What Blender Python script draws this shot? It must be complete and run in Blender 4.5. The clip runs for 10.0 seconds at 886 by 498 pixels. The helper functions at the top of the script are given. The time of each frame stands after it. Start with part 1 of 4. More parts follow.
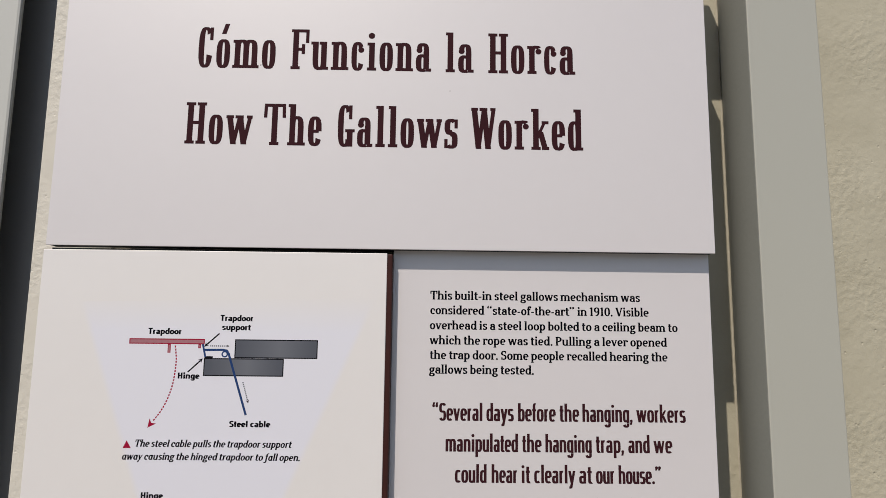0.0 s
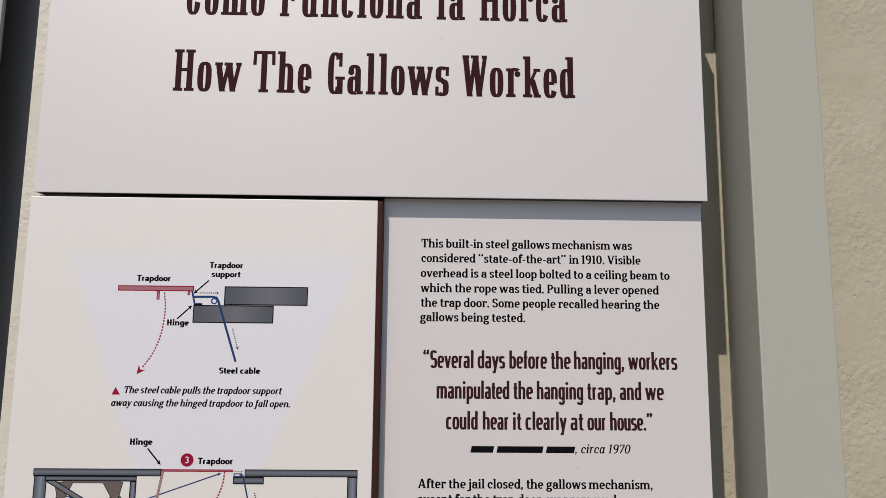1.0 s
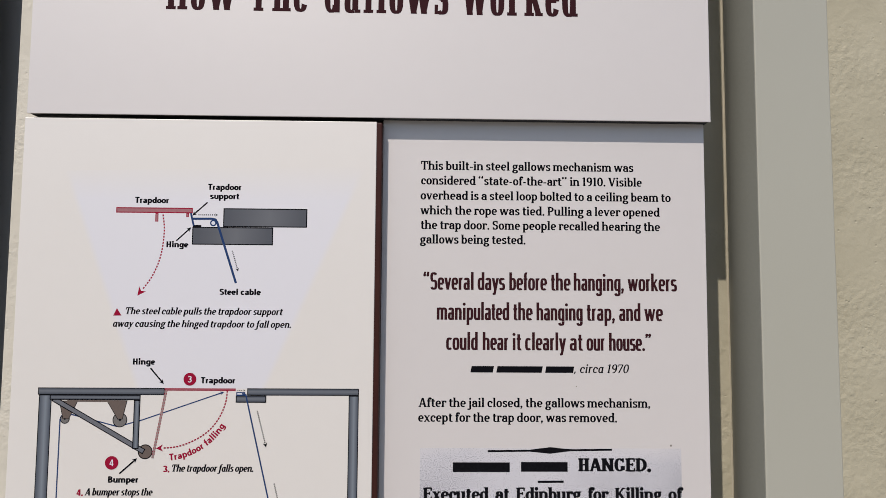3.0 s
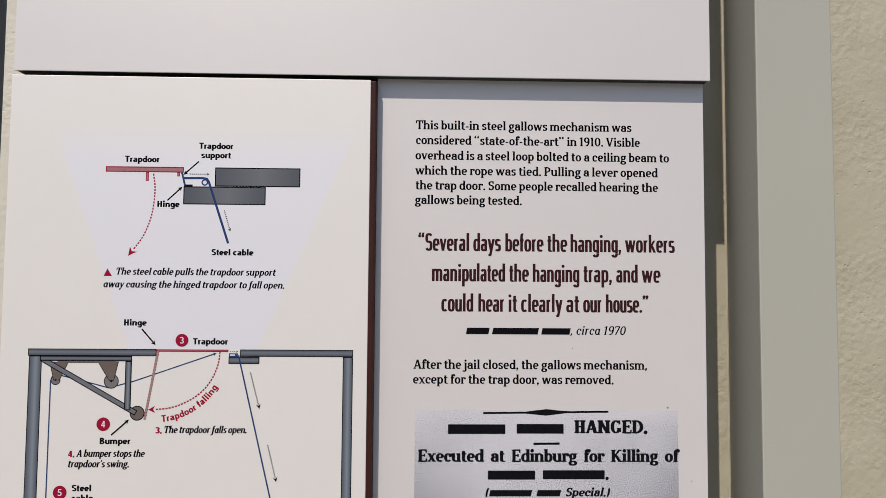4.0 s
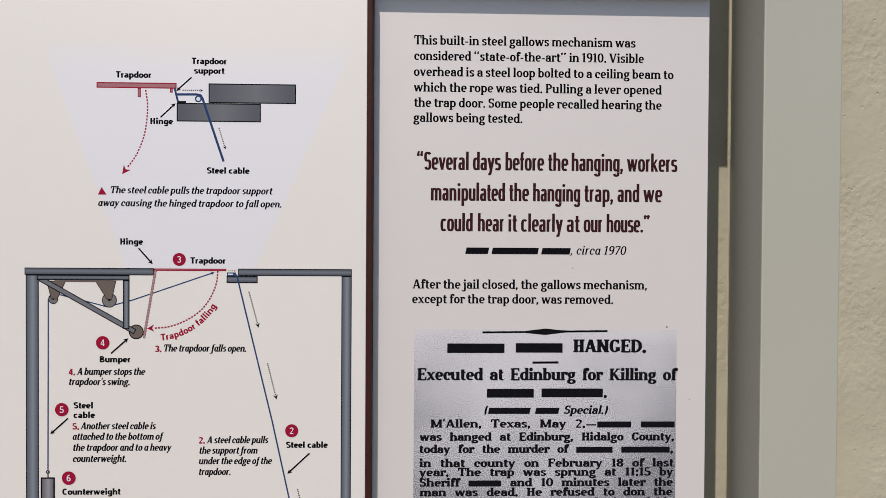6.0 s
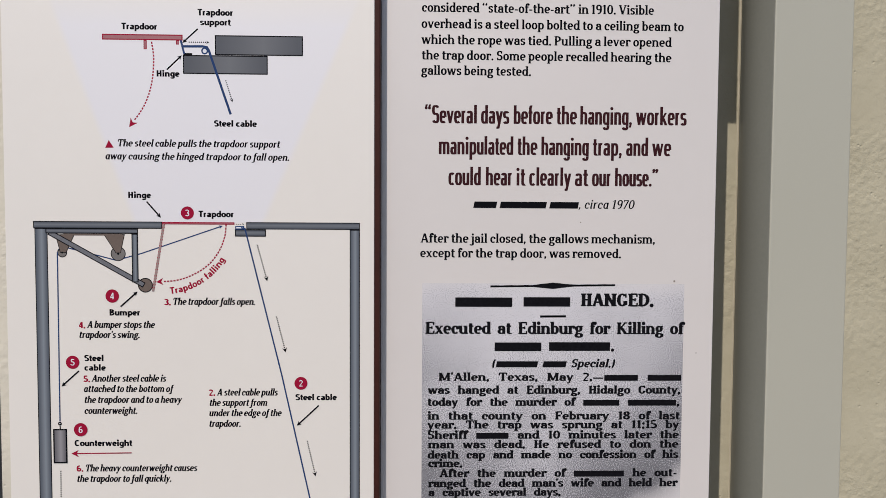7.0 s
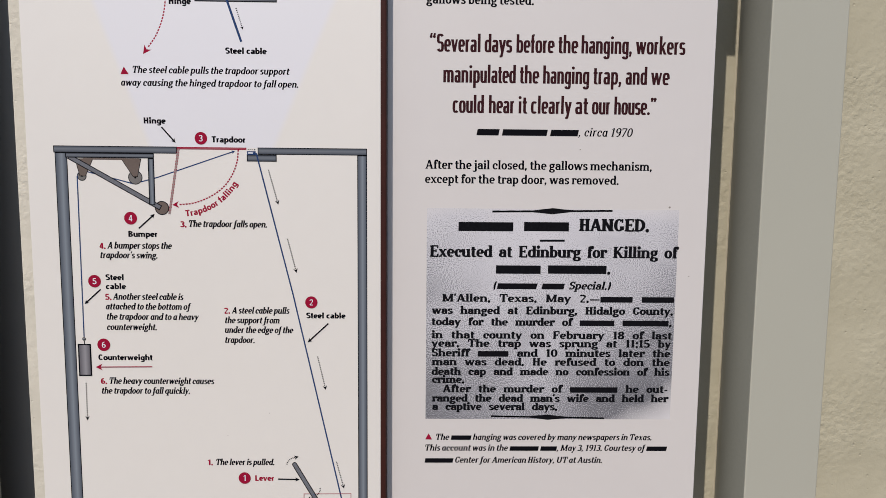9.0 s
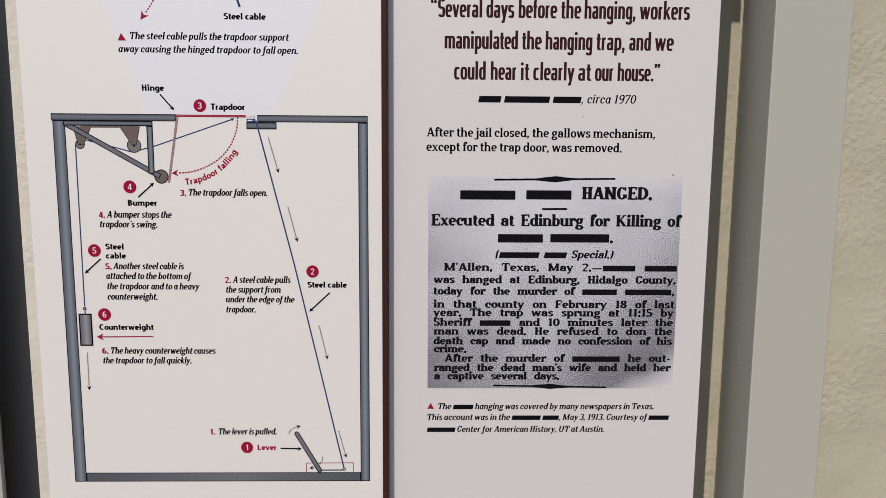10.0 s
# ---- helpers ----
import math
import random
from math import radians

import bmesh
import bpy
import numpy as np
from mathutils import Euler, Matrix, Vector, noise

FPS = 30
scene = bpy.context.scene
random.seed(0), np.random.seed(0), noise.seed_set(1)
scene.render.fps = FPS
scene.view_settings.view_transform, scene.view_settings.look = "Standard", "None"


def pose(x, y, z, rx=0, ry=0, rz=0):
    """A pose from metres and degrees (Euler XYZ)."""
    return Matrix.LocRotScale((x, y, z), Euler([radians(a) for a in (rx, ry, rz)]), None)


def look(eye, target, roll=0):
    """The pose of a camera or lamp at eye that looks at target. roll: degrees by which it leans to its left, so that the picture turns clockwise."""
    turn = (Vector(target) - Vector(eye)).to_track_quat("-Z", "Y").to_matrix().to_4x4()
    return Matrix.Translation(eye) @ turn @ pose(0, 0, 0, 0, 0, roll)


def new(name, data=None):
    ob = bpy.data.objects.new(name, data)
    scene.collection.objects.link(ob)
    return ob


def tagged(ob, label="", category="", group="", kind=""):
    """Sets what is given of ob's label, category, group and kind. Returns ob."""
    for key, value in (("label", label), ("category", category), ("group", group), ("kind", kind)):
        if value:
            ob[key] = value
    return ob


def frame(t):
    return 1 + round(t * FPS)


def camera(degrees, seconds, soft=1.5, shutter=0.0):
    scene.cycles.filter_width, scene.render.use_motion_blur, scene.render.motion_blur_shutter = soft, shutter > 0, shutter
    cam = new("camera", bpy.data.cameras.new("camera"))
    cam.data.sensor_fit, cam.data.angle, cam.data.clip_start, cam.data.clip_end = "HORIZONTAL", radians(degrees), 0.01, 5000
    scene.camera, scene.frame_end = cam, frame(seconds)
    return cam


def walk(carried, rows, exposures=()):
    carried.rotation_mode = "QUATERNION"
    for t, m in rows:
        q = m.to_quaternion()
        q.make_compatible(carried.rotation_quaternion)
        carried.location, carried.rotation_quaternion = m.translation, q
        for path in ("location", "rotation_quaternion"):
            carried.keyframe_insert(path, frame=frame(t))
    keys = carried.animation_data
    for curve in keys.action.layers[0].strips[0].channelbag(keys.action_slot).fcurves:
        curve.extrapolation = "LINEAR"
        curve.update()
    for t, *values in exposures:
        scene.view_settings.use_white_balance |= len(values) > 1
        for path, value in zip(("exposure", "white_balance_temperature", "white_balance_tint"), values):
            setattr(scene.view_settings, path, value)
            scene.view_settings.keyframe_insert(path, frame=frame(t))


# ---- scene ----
cam = camera(65.84, 10.0, soft=0.75)
PATH = [
    (0, (0.0440, -0.6210, 1.4098), (0.0771, 1.3575, 1.7003), 0.63),
    (0.5, (0.0503, -0.6162, 1.3831), (0.0877, 1.3615, 1.6804), 0.56),
    (1, (0.0504, -0.6116, 1.3693), (0.0915, 1.3699, 1.6393), 0.54),
    (1.5, (0.0491, -0.6111, 1.3593), (0.0916, 1.3742, 1.5994), 0.52),
    (2, (0.0488, -0.6091, 1.3509), (0.0909, 1.3795, 1.5619), 0.49),
    (2.5, (0.0491, -0.6056, 1.3431), (0.0928, 1.3859, 1.5232), 0.47),
    (2.7, (0.0492, -0.6054, 1.3412), (0.0932, 1.3873, 1.5077), 0.42),
    (3.8, (0.0534, -0.5996, 1.3204), (0.1005, 1.3966, 1.4345), 0.47),
    (4, (0.0525, -0.5959, 1.3146), (0.1050, 1.4005, 1.4247), 0.43),
    (4.5, (0.0519, -0.5891, 1.3057), (0.1072, 1.4087, 1.3824), 0.44),
    (5, (0.0515, -0.5868, 1.2973), (0.1090, 1.4119, 1.3444), 0.41),
    (5.5, (0.0525, -0.5878, 1.2900), (0.1094, 1.4114, 1.3037), 0.40),
    (5.7, (0.0542, -0.5891, 1.2874), (0.1095, 1.4101, 1.2893), 0.37),
    (6.8, (0.0469, -0.5847, 1.2698), (0.1067, 1.4124, 1.1829), 0.37),
    (7, (0.0471, -0.5886, 1.2631), (0.0999, 1.4087, 1.1758), 0.34),
    (7.2, (0.0458, -0.6026, 1.2616), (0.1001, 1.3944, 1.1696), 0.30),
    (7.5, (0.0494, -0.6132, 1.2535), (0.0964, 1.3828, 1.1382), 0.37),
    (8, (0.0498, -0.6258, 1.2511), (0.0920, 1.3683, 1.1043), 0.43),
    (8.5, (0.0482, -0.6213, 1.2420), (0.0908, 1.3702, 1.0649), 0.53),
    (9, (0.0470, -0.6155, 1.2353), (0.0882, 1.3728, 1.0255), 0.56),
    (9.5, (0.0462, -0.6149, 1.2321), (0.0891, 1.3695, 0.9884), 0.56),
    (10, (0.0459, -0.6134, 1.2202), (0.0865, 1.3698, 0.9665), 0.42),
]
walk(cam, [(t, look(eye, target, roll)) for t, eye, target, roll in PATH], exposures=((0.0, 0.03), (4.0, 0.06), (10.0, 0.09)))

# world, sun and exposure: late-morning sun from the upper left, open ground behind the viewer
SUN_WAY = Vector((0.57, 1.0, -1.66)).normalized()
world = bpy.data.worlds.new("sky")
scene.world = world
world.use_nodes = True
wn = world.node_tree.nodes
sky = wn.new("ShaderNodeTexSky")
sky.sky_type = 'NISHITA'
sky.sun_disc = False
sky.sun_elevation = math.asin(-SUN_WAY.z)
sky.sun_rotation = math.atan2(-SUN_WAY.x, -SUN_WAY.y)
wn["Background"].inputs["Strength"].default_value = 0.098
world.node_tree.links.new(sky.outputs[0], wn["Background"].inputs["Color"])
sun = new("sun", bpy.data.lights.new("sun", 'SUN'))
sun.data.energy, sun.data.angle, sun.data.color = 4.0, radians(0.55), (1.0, 0.917, 0.84)
sun.matrix_world = look((-3, -5, 6), Vector((-3, -5, 6)) + SUN_WAY)


# ---- materials ----
def material(name, colour, rough=0.5, metal=0.0, spread=0.06, scale=40.0, fine=400.0, bump=0.0, depth=0.001, spec=0.5):
    """Paint, print or metal with a broad and a fine unevenness in colour and gloss, and a relief."""
    m = bpy.data.materials.new(name)
    m.use_nodes = True
    nt = m.node_tree
    N, L = nt.nodes, nt.links
    b = N["Principled BSDF"]
    b.inputs["Roughness"].default_value, b.inputs["Metallic"].default_value = rough, metal
    b.inputs["Specular IOR Level"].default_value = spec
    b.inputs["IOR"].default_value = 1.7 if spec > 0.8 else 1.5
    co = N.new("ShaderNodeTexCoord")
    n1, n2 = N.new("ShaderNodeTexNoise"), N.new("ShaderNodeTexNoise")
    n1.inputs["Scale"].default_value, n2.inputs["Scale"].default_value = scale, fine
    n1.inputs["Detail"].default_value = n2.inputs["Detail"].default_value = 4
    L.new(co.outputs["Object"], n1.inputs["Vector"])
    L.new(co.outputs["Object"], n2.inputs["Vector"])
    add = N.new("ShaderNodeMath")
    add.operation = 'ADD'
    L.new(n1.outputs["Fac"], add.inputs[0])
    L.new(n2.outputs["Fac"], add.inputs[1])
    ramp = N.new("ShaderNodeMapRange")
    ramp.inputs["From Min"].default_value, ramp.inputs["From Max"].default_value = 0.6, 1.4
    ramp.inputs["To Min"].default_value, ramp.inputs["To Max"].default_value = 1 - spread, 1 + spread
    L.new(add.outputs[0], ramp.inputs["Value"])
    mul = N.new("ShaderNodeVectorMath")
    mul.operation = 'SCALE'
    mul.inputs[0].default_value = colour
    L.new(ramp.outputs[0], mul.inputs["Scale"])
    L.new(mul.outputs[0], b.inputs["Base Color"])
    if bump:
        bp = N.new("ShaderNodeBump")
        bp.inputs["Strength"].default_value, bp.inputs["Distance"].default_value = bump, depth
        L.new(add.outputs[0], bp.inputs["Height"])
        L.new(bp.outputs[0], b.inputs["Normal"])
    return m


def rgb(r, g, b):
    """Linear colour from display values."""
    return tuple(((c / 255 + 0.055) / 1.055) ** 2.4 if c > 10 else c / 3294 for c in (r, g, b))


BOARD = material("satin white sign laminate", (0.630, 0.590, 0.572), 0.49, spread=0.012, scale=9, fine=60, bump=0.02, depth=0.0004, spec=1.0)
CREAM = material("satin cream sign laminate", (0.728, 0.69, 0.648), 0.49, spread=0.012, scale=9, fine=60, bump=0.02, depth=0.0004, spec=1.0)
EDGE = material("charcoal board edge", (0.012, 0.013, 0.018), 0.6, spread=0.15)
MAROON = material("dark maroon painted edge", (0.042, 0.012, 0.009), 0.55, spread=0.2, scale=60, spec=0.2)
INK = material("black print", (0.005, 0.005, 0.007), 0.6, spread=0.1, spec=0.03)
PRESS = material("newspaper ink", (0.006, 0.006, 0.008), 0.6, spread=0.4, scale=500, spec=0.04)
WINE = material("dark wine print", (0.036, 0.010, 0.013), 0.6, spread=0.1, spec=0.05)
RED = material("crimson print", (0.285, 0.007, 0.034), 0.6, spread=0.05, spec=0.05)
PINK = material("rose print", (0.33, 0.15, 0.165), 0.55, spread=0.15, scale=30, spec=0.10)
ROSE_GREY = material("rose-grey print", (0.30, 0.225, 0.215), 0.55, spread=0.15, scale=30, spec=0.10)
BLUE = material("navy blue print", (0.018, 0.045, 0.135), 0.55, spread=0.1, spec=0.10)
PALE = material("pale print", (0.66, 0.68, 0.74), 0.55, spread=0.03, spec=0.10)
BROWN = material("brown grey print", (0.135, 0.105, 0.092), 0.55, spread=0.1, spec=0.10)
PULLEY = material("warm grey print", (0.165, 0.155, 0.15), 0.55, spread=0.1, spec=0.10)
DIRT = material("brown dirt", (0.22, 0.19, 0.17), 0.7)
STEELP = material("grey steel print", (0.14, 0.145, 0.165), 0.55, spread=0.2, scale=25, spec=0.10)
POST = material("pale grey powder-coated aluminium", (0.408, 0.400, 0.340), 0.36, 0.0, spread=0.02, scale=6, fine=900, bump=0.03, depth=0.0003)
# half as bright as the post's grey: shade on its side, put into the colour
POST_SHADED = material("darkened grey of the shaded post side", (0.200, 0.202, 0.176), 0.5, 0.0, spread=0.05, scale=8, fine=300, spec=0.2)
# pale colour that stands in for sunlight on a thin sliver
SUNLIT_LINE = material("pale sunlit line", (0.46, 0.42, 0.33), 0.5)
TRIM = material("off-white painted trim", (0.50, 0.495, 0.45), 0.4, spread=0.02, scale=6, fine=500)
BRONZE = material("dark bronze metal", (0.23, 0.225, 0.215), 0.38, 0.35, spread=0.03, scale=8)
PAVING = material("pale concrete paving", (0.17, 0.163, 0.148), 0.85, spread=0.15, scale=3, fine=60, bump=0.3, depth=0.004)


def banded(name, dark, light, axis):
    """Print of a rolled steel section: a soft light band along its middle."""
    m = material(name, dark, 0.45)
    N, L = m.node_tree.nodes, m.node_tree.links
    co, sep, ramp = N.new("ShaderNodeTexCoord"), N.new("ShaderNodeSeparateXYZ"), N.new("ShaderNodeValToRGB")
    L.new(co.outputs["Generated"], sep.inputs[0])
    L.new(sep.outputs[axis], ramp.inputs[0])
    e = ramp.color_ramp.elements
    e[0].position, e[0].color = 0.05, (*dark, 1)
    e[1].position, e[1].color = 0.95, (*dark, 1)
    mid = e.new(0.55)
    mid.color = (*light, 1)
    L.new(ramp.outputs[0], N["Principled BSDF"].inputs["Base Color"])
    return m


STEEL = banded("steel beam print", (0.075, 0.08, 0.095), (0.13, 0.135, 0.15), 0)
WEIGHT = banded("brushed steel print", (0.11, 0.105, 0.12), (0.26, 0.25, 0.27), 0)
STEEL_LIT = banded("steel beam print, lit middle", (0.065, 0.073, 0.092), (0.14, 0.155, 0.18), 2)
STEEL_UP = banded("steel post print, lit middle", (0.07, 0.082, 0.105), (0.19, 0.215, 0.25), 0)


def wedge_print():
    """Bluish-white tint that fades out at its top."""
    m = bpy.data.materials.new("pale wedge tint")
    m.use_nodes = True
    N, L = m.node_tree.nodes, m.node_tree.links
    co, sep, ramp = N.new("ShaderNodeTexCoord"), N.new("ShaderNodeSeparateXYZ"), N.new("ShaderNodeValToRGB")
    L.new(co.outputs["Generated"], sep.inputs[0])
    L.new(sep.outputs[2], ramp.inputs[0])
    e = ramp.color_ramp.elements
    e[0].position, e[0].color = 0.0, (0.706, 0.69, 0.722, 1)
    e[1].position, e[1].color = 1.0, (0.728, 0.69, 0.648, 1)
    for at, c in ((0.3, (0.706, 0.69, 0.728, 1)), (0.84, (0.706, 0.69, 0.722, 1))):
        k = e.new(at)
        k.color = c
    # distance to the two slanted sides, softened
    def edge(slope, at, way):
        d = N.new("ShaderNodeMath"); d.operation = 'MULTIPLY_ADD'; d.inputs[1].default_value, d.inputs[2].default_value = slope, at
        L.new(sep.outputs[2], d.inputs[0])
        e2 = N.new("ShaderNodeMath"); e2.operation = 'MULTIPLY_ADD'; e2.inputs[1].default_value = way
        L.new(sep.outputs[0], e2.inputs[0])
        L.new(d.outputs[0], e2.inputs[2])
        s = N.new("ShaderNodeMapRange"); s.interpolation_type = 'SMOOTHSTEP'
        s.inputs["From Min"].default_value, s.inputs["From Max"].default_value = 0.0, 0.03
        L.new(e2.outputs[0], s.inputs["Value"])
        return s.outputs[0]
    both = N.new("ShaderNodeMath"); both.operation = 'MULTIPLY'
    L.new(edge(0.265, -0.262, 1.0), both.inputs[0])
    L.new(edge(0.313, 0.69, -1.0), both.inputs[1])
    soft_edge = N.new("ShaderNodeMix"); soft_edge.data_type = 'RGBA'
    soft_edge.inputs[6].default_value = (0.728, 0.69, 0.648, 1)
    L.new(both.outputs[0], soft_edge.inputs[0])
    L.new(ramp.outputs[0], soft_edge.inputs[7])
    b = N["Principled BSDF"]
    L.new(soft_edge.outputs[2], b.inputs["Base Color"])
    b.inputs["Roughness"].default_value = 0.49
    b.inputs["Specular IOR Level"].default_value, b.inputs["IOR"].default_value = 1.0, 1.7
    return m


WEDGE = wedge_print()


def newsprint():
    """Photocopied newspaper: mottled grey with dense dark specks, paler towards the middle."""
    m = bpy.data.materials.new("speckled grey newsprint")
    m.use_nodes = True
    N, L = m.node_tree.nodes, m.node_tree.links
    co = N.new("ShaderNodeTexCoord")
    speck, cloud = N.new("ShaderNodeTexNoise"), N.new("ShaderNodeTexNoise")
    speck.inputs["Scale"].default_value, speck.inputs["Detail"].default_value = 1050, 2
    cloud.inputs["Scale"].default_value, cloud.inputs["Detail"].default_value = 14, 2
    for n in (speck, cloud):
        L.new(co.outputs["Object"], n.inputs["Vector"])
    sep = N.new("ShaderNodeSeparateXYZ")
    L.new(co.outputs["Generated"], sep.inputs[0])
    # darker towards the two sides and the lower left
    side = N.new("ShaderNodeMath"); side.operation = 'SUBTRACT'; side.inputs[1].default_value = 0.50
    L.new(sep.outputs[0], side.inputs[0])
    ab = N.new("ShaderNodeMath"); ab.operation = 'ABSOLUTE'
    L.new(side.outputs[0], ab.inputs[0])
    s2 = N.new("ShaderNodeMath"); s2.operation = 'MULTIPLY_ADD'; s2.inputs[1].default_value = -0.19
    L.new(ab.outputs[0], s2.inputs[0])
    L.new(speck.outputs["Fac"], s2.inputs[2])
    s3 = N.new("ShaderNodeMath"); s3.operation = 'MULTIPLY_ADD'; s3.inputs[1].default_value = 0.22
    L.new(cloud.outputs["Fac"], s3.inputs[0])
    L.new(s2.outputs[0], s3.inputs[2])
    corner = N.new("ShaderNodeMath"); corner.operation = 'ADD'
    upward = N.new("ShaderNodeMath"); upward.operation = 'MULTIPLY'; upward.inputs[1].default_value = 2.0
    L.new(sep.outputs[2], upward.inputs[0])
    xs = N.new("ShaderNodeMath"); xs.operation = 'MULTIPLY'; xs.inputs[1].default_value = -0.45
    L.new(sep.outputs[0], xs.inputs[0])
    L.new(xs.outputs[0], corner.inputs[0])
    L.new(upward.outputs[0], corner.inputs[1])
    s4 = N.new("ShaderNodeMath"); s4.operation = 'MULTIPLY_ADD'; s4.inputs[1].default_value = 0.13
    L.new(corner.outputs[0], s4.inputs[0])
    off = N.new("ShaderNodeMath"); off.operation = 'SUBTRACT'; off.inputs[1].default_value = 0.165
    L.new(s3.outputs[0], off.inputs[0])
    L.new(off.outputs[0], s4.inputs[2])
    ramp = N.new("ShaderNodeValToRGB")
    L.new(s4.outputs[0], ramp.inputs[0])
    e = ramp.color_ramp.elements
    e[0].position, e[0].color = 0.33, (0.13, 0.13, 0.145, 1)
    e[1].position, e[1].color = 0.60, (0.60, 0.585, 0.62, 1)
    k = e.new(0.47)
    k.color = (0.36, 0.355, 0.385, 1)
    # paper paler at the ragged upper border and the lower right
    low = N.new("ShaderNodeMath"); low.operation = 'MULTIPLY_ADD'; low.inputs[1].default_value = 1.5; low.inputs[2].default_value = -1.42
    L.new(sep.outputs[2], low.inputs[0])
    right = N.new("ShaderNodeMath"); right.operation = 'MULTIPLY_ADD'; right.inputs[1].default_value = 0.55; right.inputs[2].default_value = -0.36
    L.new(sep.outputs[0], right.inputs[0])
    down = N.new("ShaderNodeMath"); down.operation = 'MULTIPLY_ADD'; down.inputs[1].default_value = -0.9
    L.new(sep.outputs[2], down.inputs[0])
    L.new(right.outputs[0], down.inputs[2])
    most = N.new("ShaderNodeMath"); most.operation = 'MAXIMUM'
    L.new(low.outputs[0], most.inputs[0])
    L.new(down.outputs[0], most.inputs[1])
    gain = N.new("ShaderNodeMath"); gain.operation = 'MULTIPLY_ADD'; gain.inputs[1].default_value = 3.5; gain.use_clamp = True
    L.new(most.outputs[0], gain.inputs[0])
    L.new(cloud.outputs["Fac"], gain.inputs[2])
    half = N.new("ShaderNodeMath"); half.operation = 'MULTIPLY_ADD'; half.inputs[1].default_value = 2.0; half.inputs[2].default_value = -1.0; half.use_clamp = True
    L.new(gain.outputs[0], half.inputs[0])
    fade = N.new("ShaderNodeMix"); fade.data_type = 'RGBA'
    fade.inputs[7].default_value = (0.615, 0.59, 0.60, 1)
    L.new(half.outputs[0], fade.inputs[0])
    L.new(ramp.outputs[0], fade.inputs[6])
    b = N["Principled BSDF"]
    L.new(fade.outputs[2], b.inputs["Base Color"])
    b.inputs["Roughness"].default_value = 0.45
    return m


NEWSPRINT = newsprint()


def stucco(name, low, high, relief):
    """Painted cream stucco: lumpy trowelled relief with pits."""
    m = bpy.data.materials.new(name)
    m.use_nodes = True
    N, L = m.node_tree.nodes, m.node_tree.links
    co = N.new("ShaderNodeTexCoord")
    a, c, v = N.new("ShaderNodeTexNoise"), N.new("ShaderNodeTexNoise"), N.new("ShaderNodeTexVoronoi")
    a.inputs["Scale"].default_value, a.inputs["Detail"].default_value, a.inputs["Distortion"].default_value = 150, 4, 0.1
    c.inputs["Scale"].default_value, c.inputs["Detail"].default_value = 18, 3
    v.inputs["Scale"].default_value = 75
    for n in (a, c, v):
        L.new(co.outputs["Object"], n.inputs["Vector"])
    pit = N.new("ShaderNodeMapRange")
    pit.inputs["From Min"].default_value, pit.inputs["From Max"].default_value = 0.0, 0.11
    pit.inputs["To Min"].default_value, pit.inputs["To Max"].default_value = -0.25, 0.0
    L.new(v.outputs["Distance"], pit.inputs["Value"])
    mix = N.new("ShaderNodeMath"); mix.operation = 'MULTIPLY_ADD'; mix.inputs[1].default_value = 0.8
    # the trowel left some patches smooth and others rough
    patch, rough = N.new("ShaderNodeTexNoise"), N.new("ShaderNodeMapRange")
    patch.inputs["Scale"].default_value, patch.inputs["Detail"].default_value = 11, 2
    L.new(co.outputs["Object"], patch.inputs["Vector"])
    rough.inputs["From Min"].default_value, rough.inputs["From Max"].default_value = 0.40, 0.64
    rough.inputs["To Min"].default_value, rough.inputs["To Max"].default_value = 0.30, 1.0
    L.new(patch.outputs["Fac"], rough.inputs["Value"])
    grain = N.new("ShaderNodeMath"); grain.operation = 'MULTIPLY'
    L.new(a.outputs["Fac"], grain.inputs[0])
    L.new(rough.outputs[0], grain.inputs[1])
    L.new(grain.outputs[0], mix.inputs[0])
    L.new(pit.outputs[0], mix.inputs[2])
    mix2 = N.new("ShaderNodeMath"); mix2.operation = 'MULTIPLY_ADD'; mix2.inputs[1].default_value = 0.45
    L.new(c.outputs["Fac"], mix2.inputs[0])
    L.new(mix.outputs[0], mix2.inputs[2])
    ramp = N.new("ShaderNodeValToRGB")
    L.new(c.outputs["Fac"], ramp.inputs[0])
    e = ramp.color_ramp.elements
    e[0].position, e[0].color = 0.3, (*low, 1)
    e[1].position, e[1].color = 0.7, (*high, 1)
    bp = N.new("ShaderNodeBump")
    bp.inputs["Strength"].default_value, bp.inputs["Distance"].default_value = 0.8 * relief, 0.0034
    L.new(mix2.outputs[0], bp.inputs["Height"])
    b = N["Principled BSDF"]
    L.new(ramp.outputs[0], b.inputs["Base Color"])
    L.new(bp.outputs[0], b.inputs["Normal"])
    b.inputs["Roughness"].default_value = 0.6
    return m


STUCCO = stucco("cream painted stucco", (0.41, 0.375, 0.272), (0.465, 0.428, 0.318), 0.72)
PALER_STUCCO = stucco("paler copy of the stucco", (0.60, 0.565, 0.48), (0.66, 0.62, 0.53), 0.6)


# ---- building helpers ----
def part(name, bm, mat, parent=None, label=""):
    me = bpy.data.meshes.new(name)
    bm.to_mesh(me)
    bm.free()
    me.materials.append(mat)
    ob = new(name, me)
    if parent:
        ob.parent = parent
    return tagged(ob, label)


def block(x0, x1, y0, y1, z0, z1, bevel=0.0, seg=2):
    bm = bmesh.new()
    bmesh.ops.create_cube(bm, size=1.0)
    for v in bm.verts:
        v.co = ((x0 + x1) / 2 + v.co.x * (x1 - x0), (y0 + y1) / 2 + v.co.y * (y1 - y0), (z0 + z1) / 2 + v.co.z * (z1 - z0))
    if bevel:
        bmesh.ops.bevel(bm, geom=bm.edges[:], offset=bevel, segments=seg, affect='EDGES', profile=0.5)
    return bm


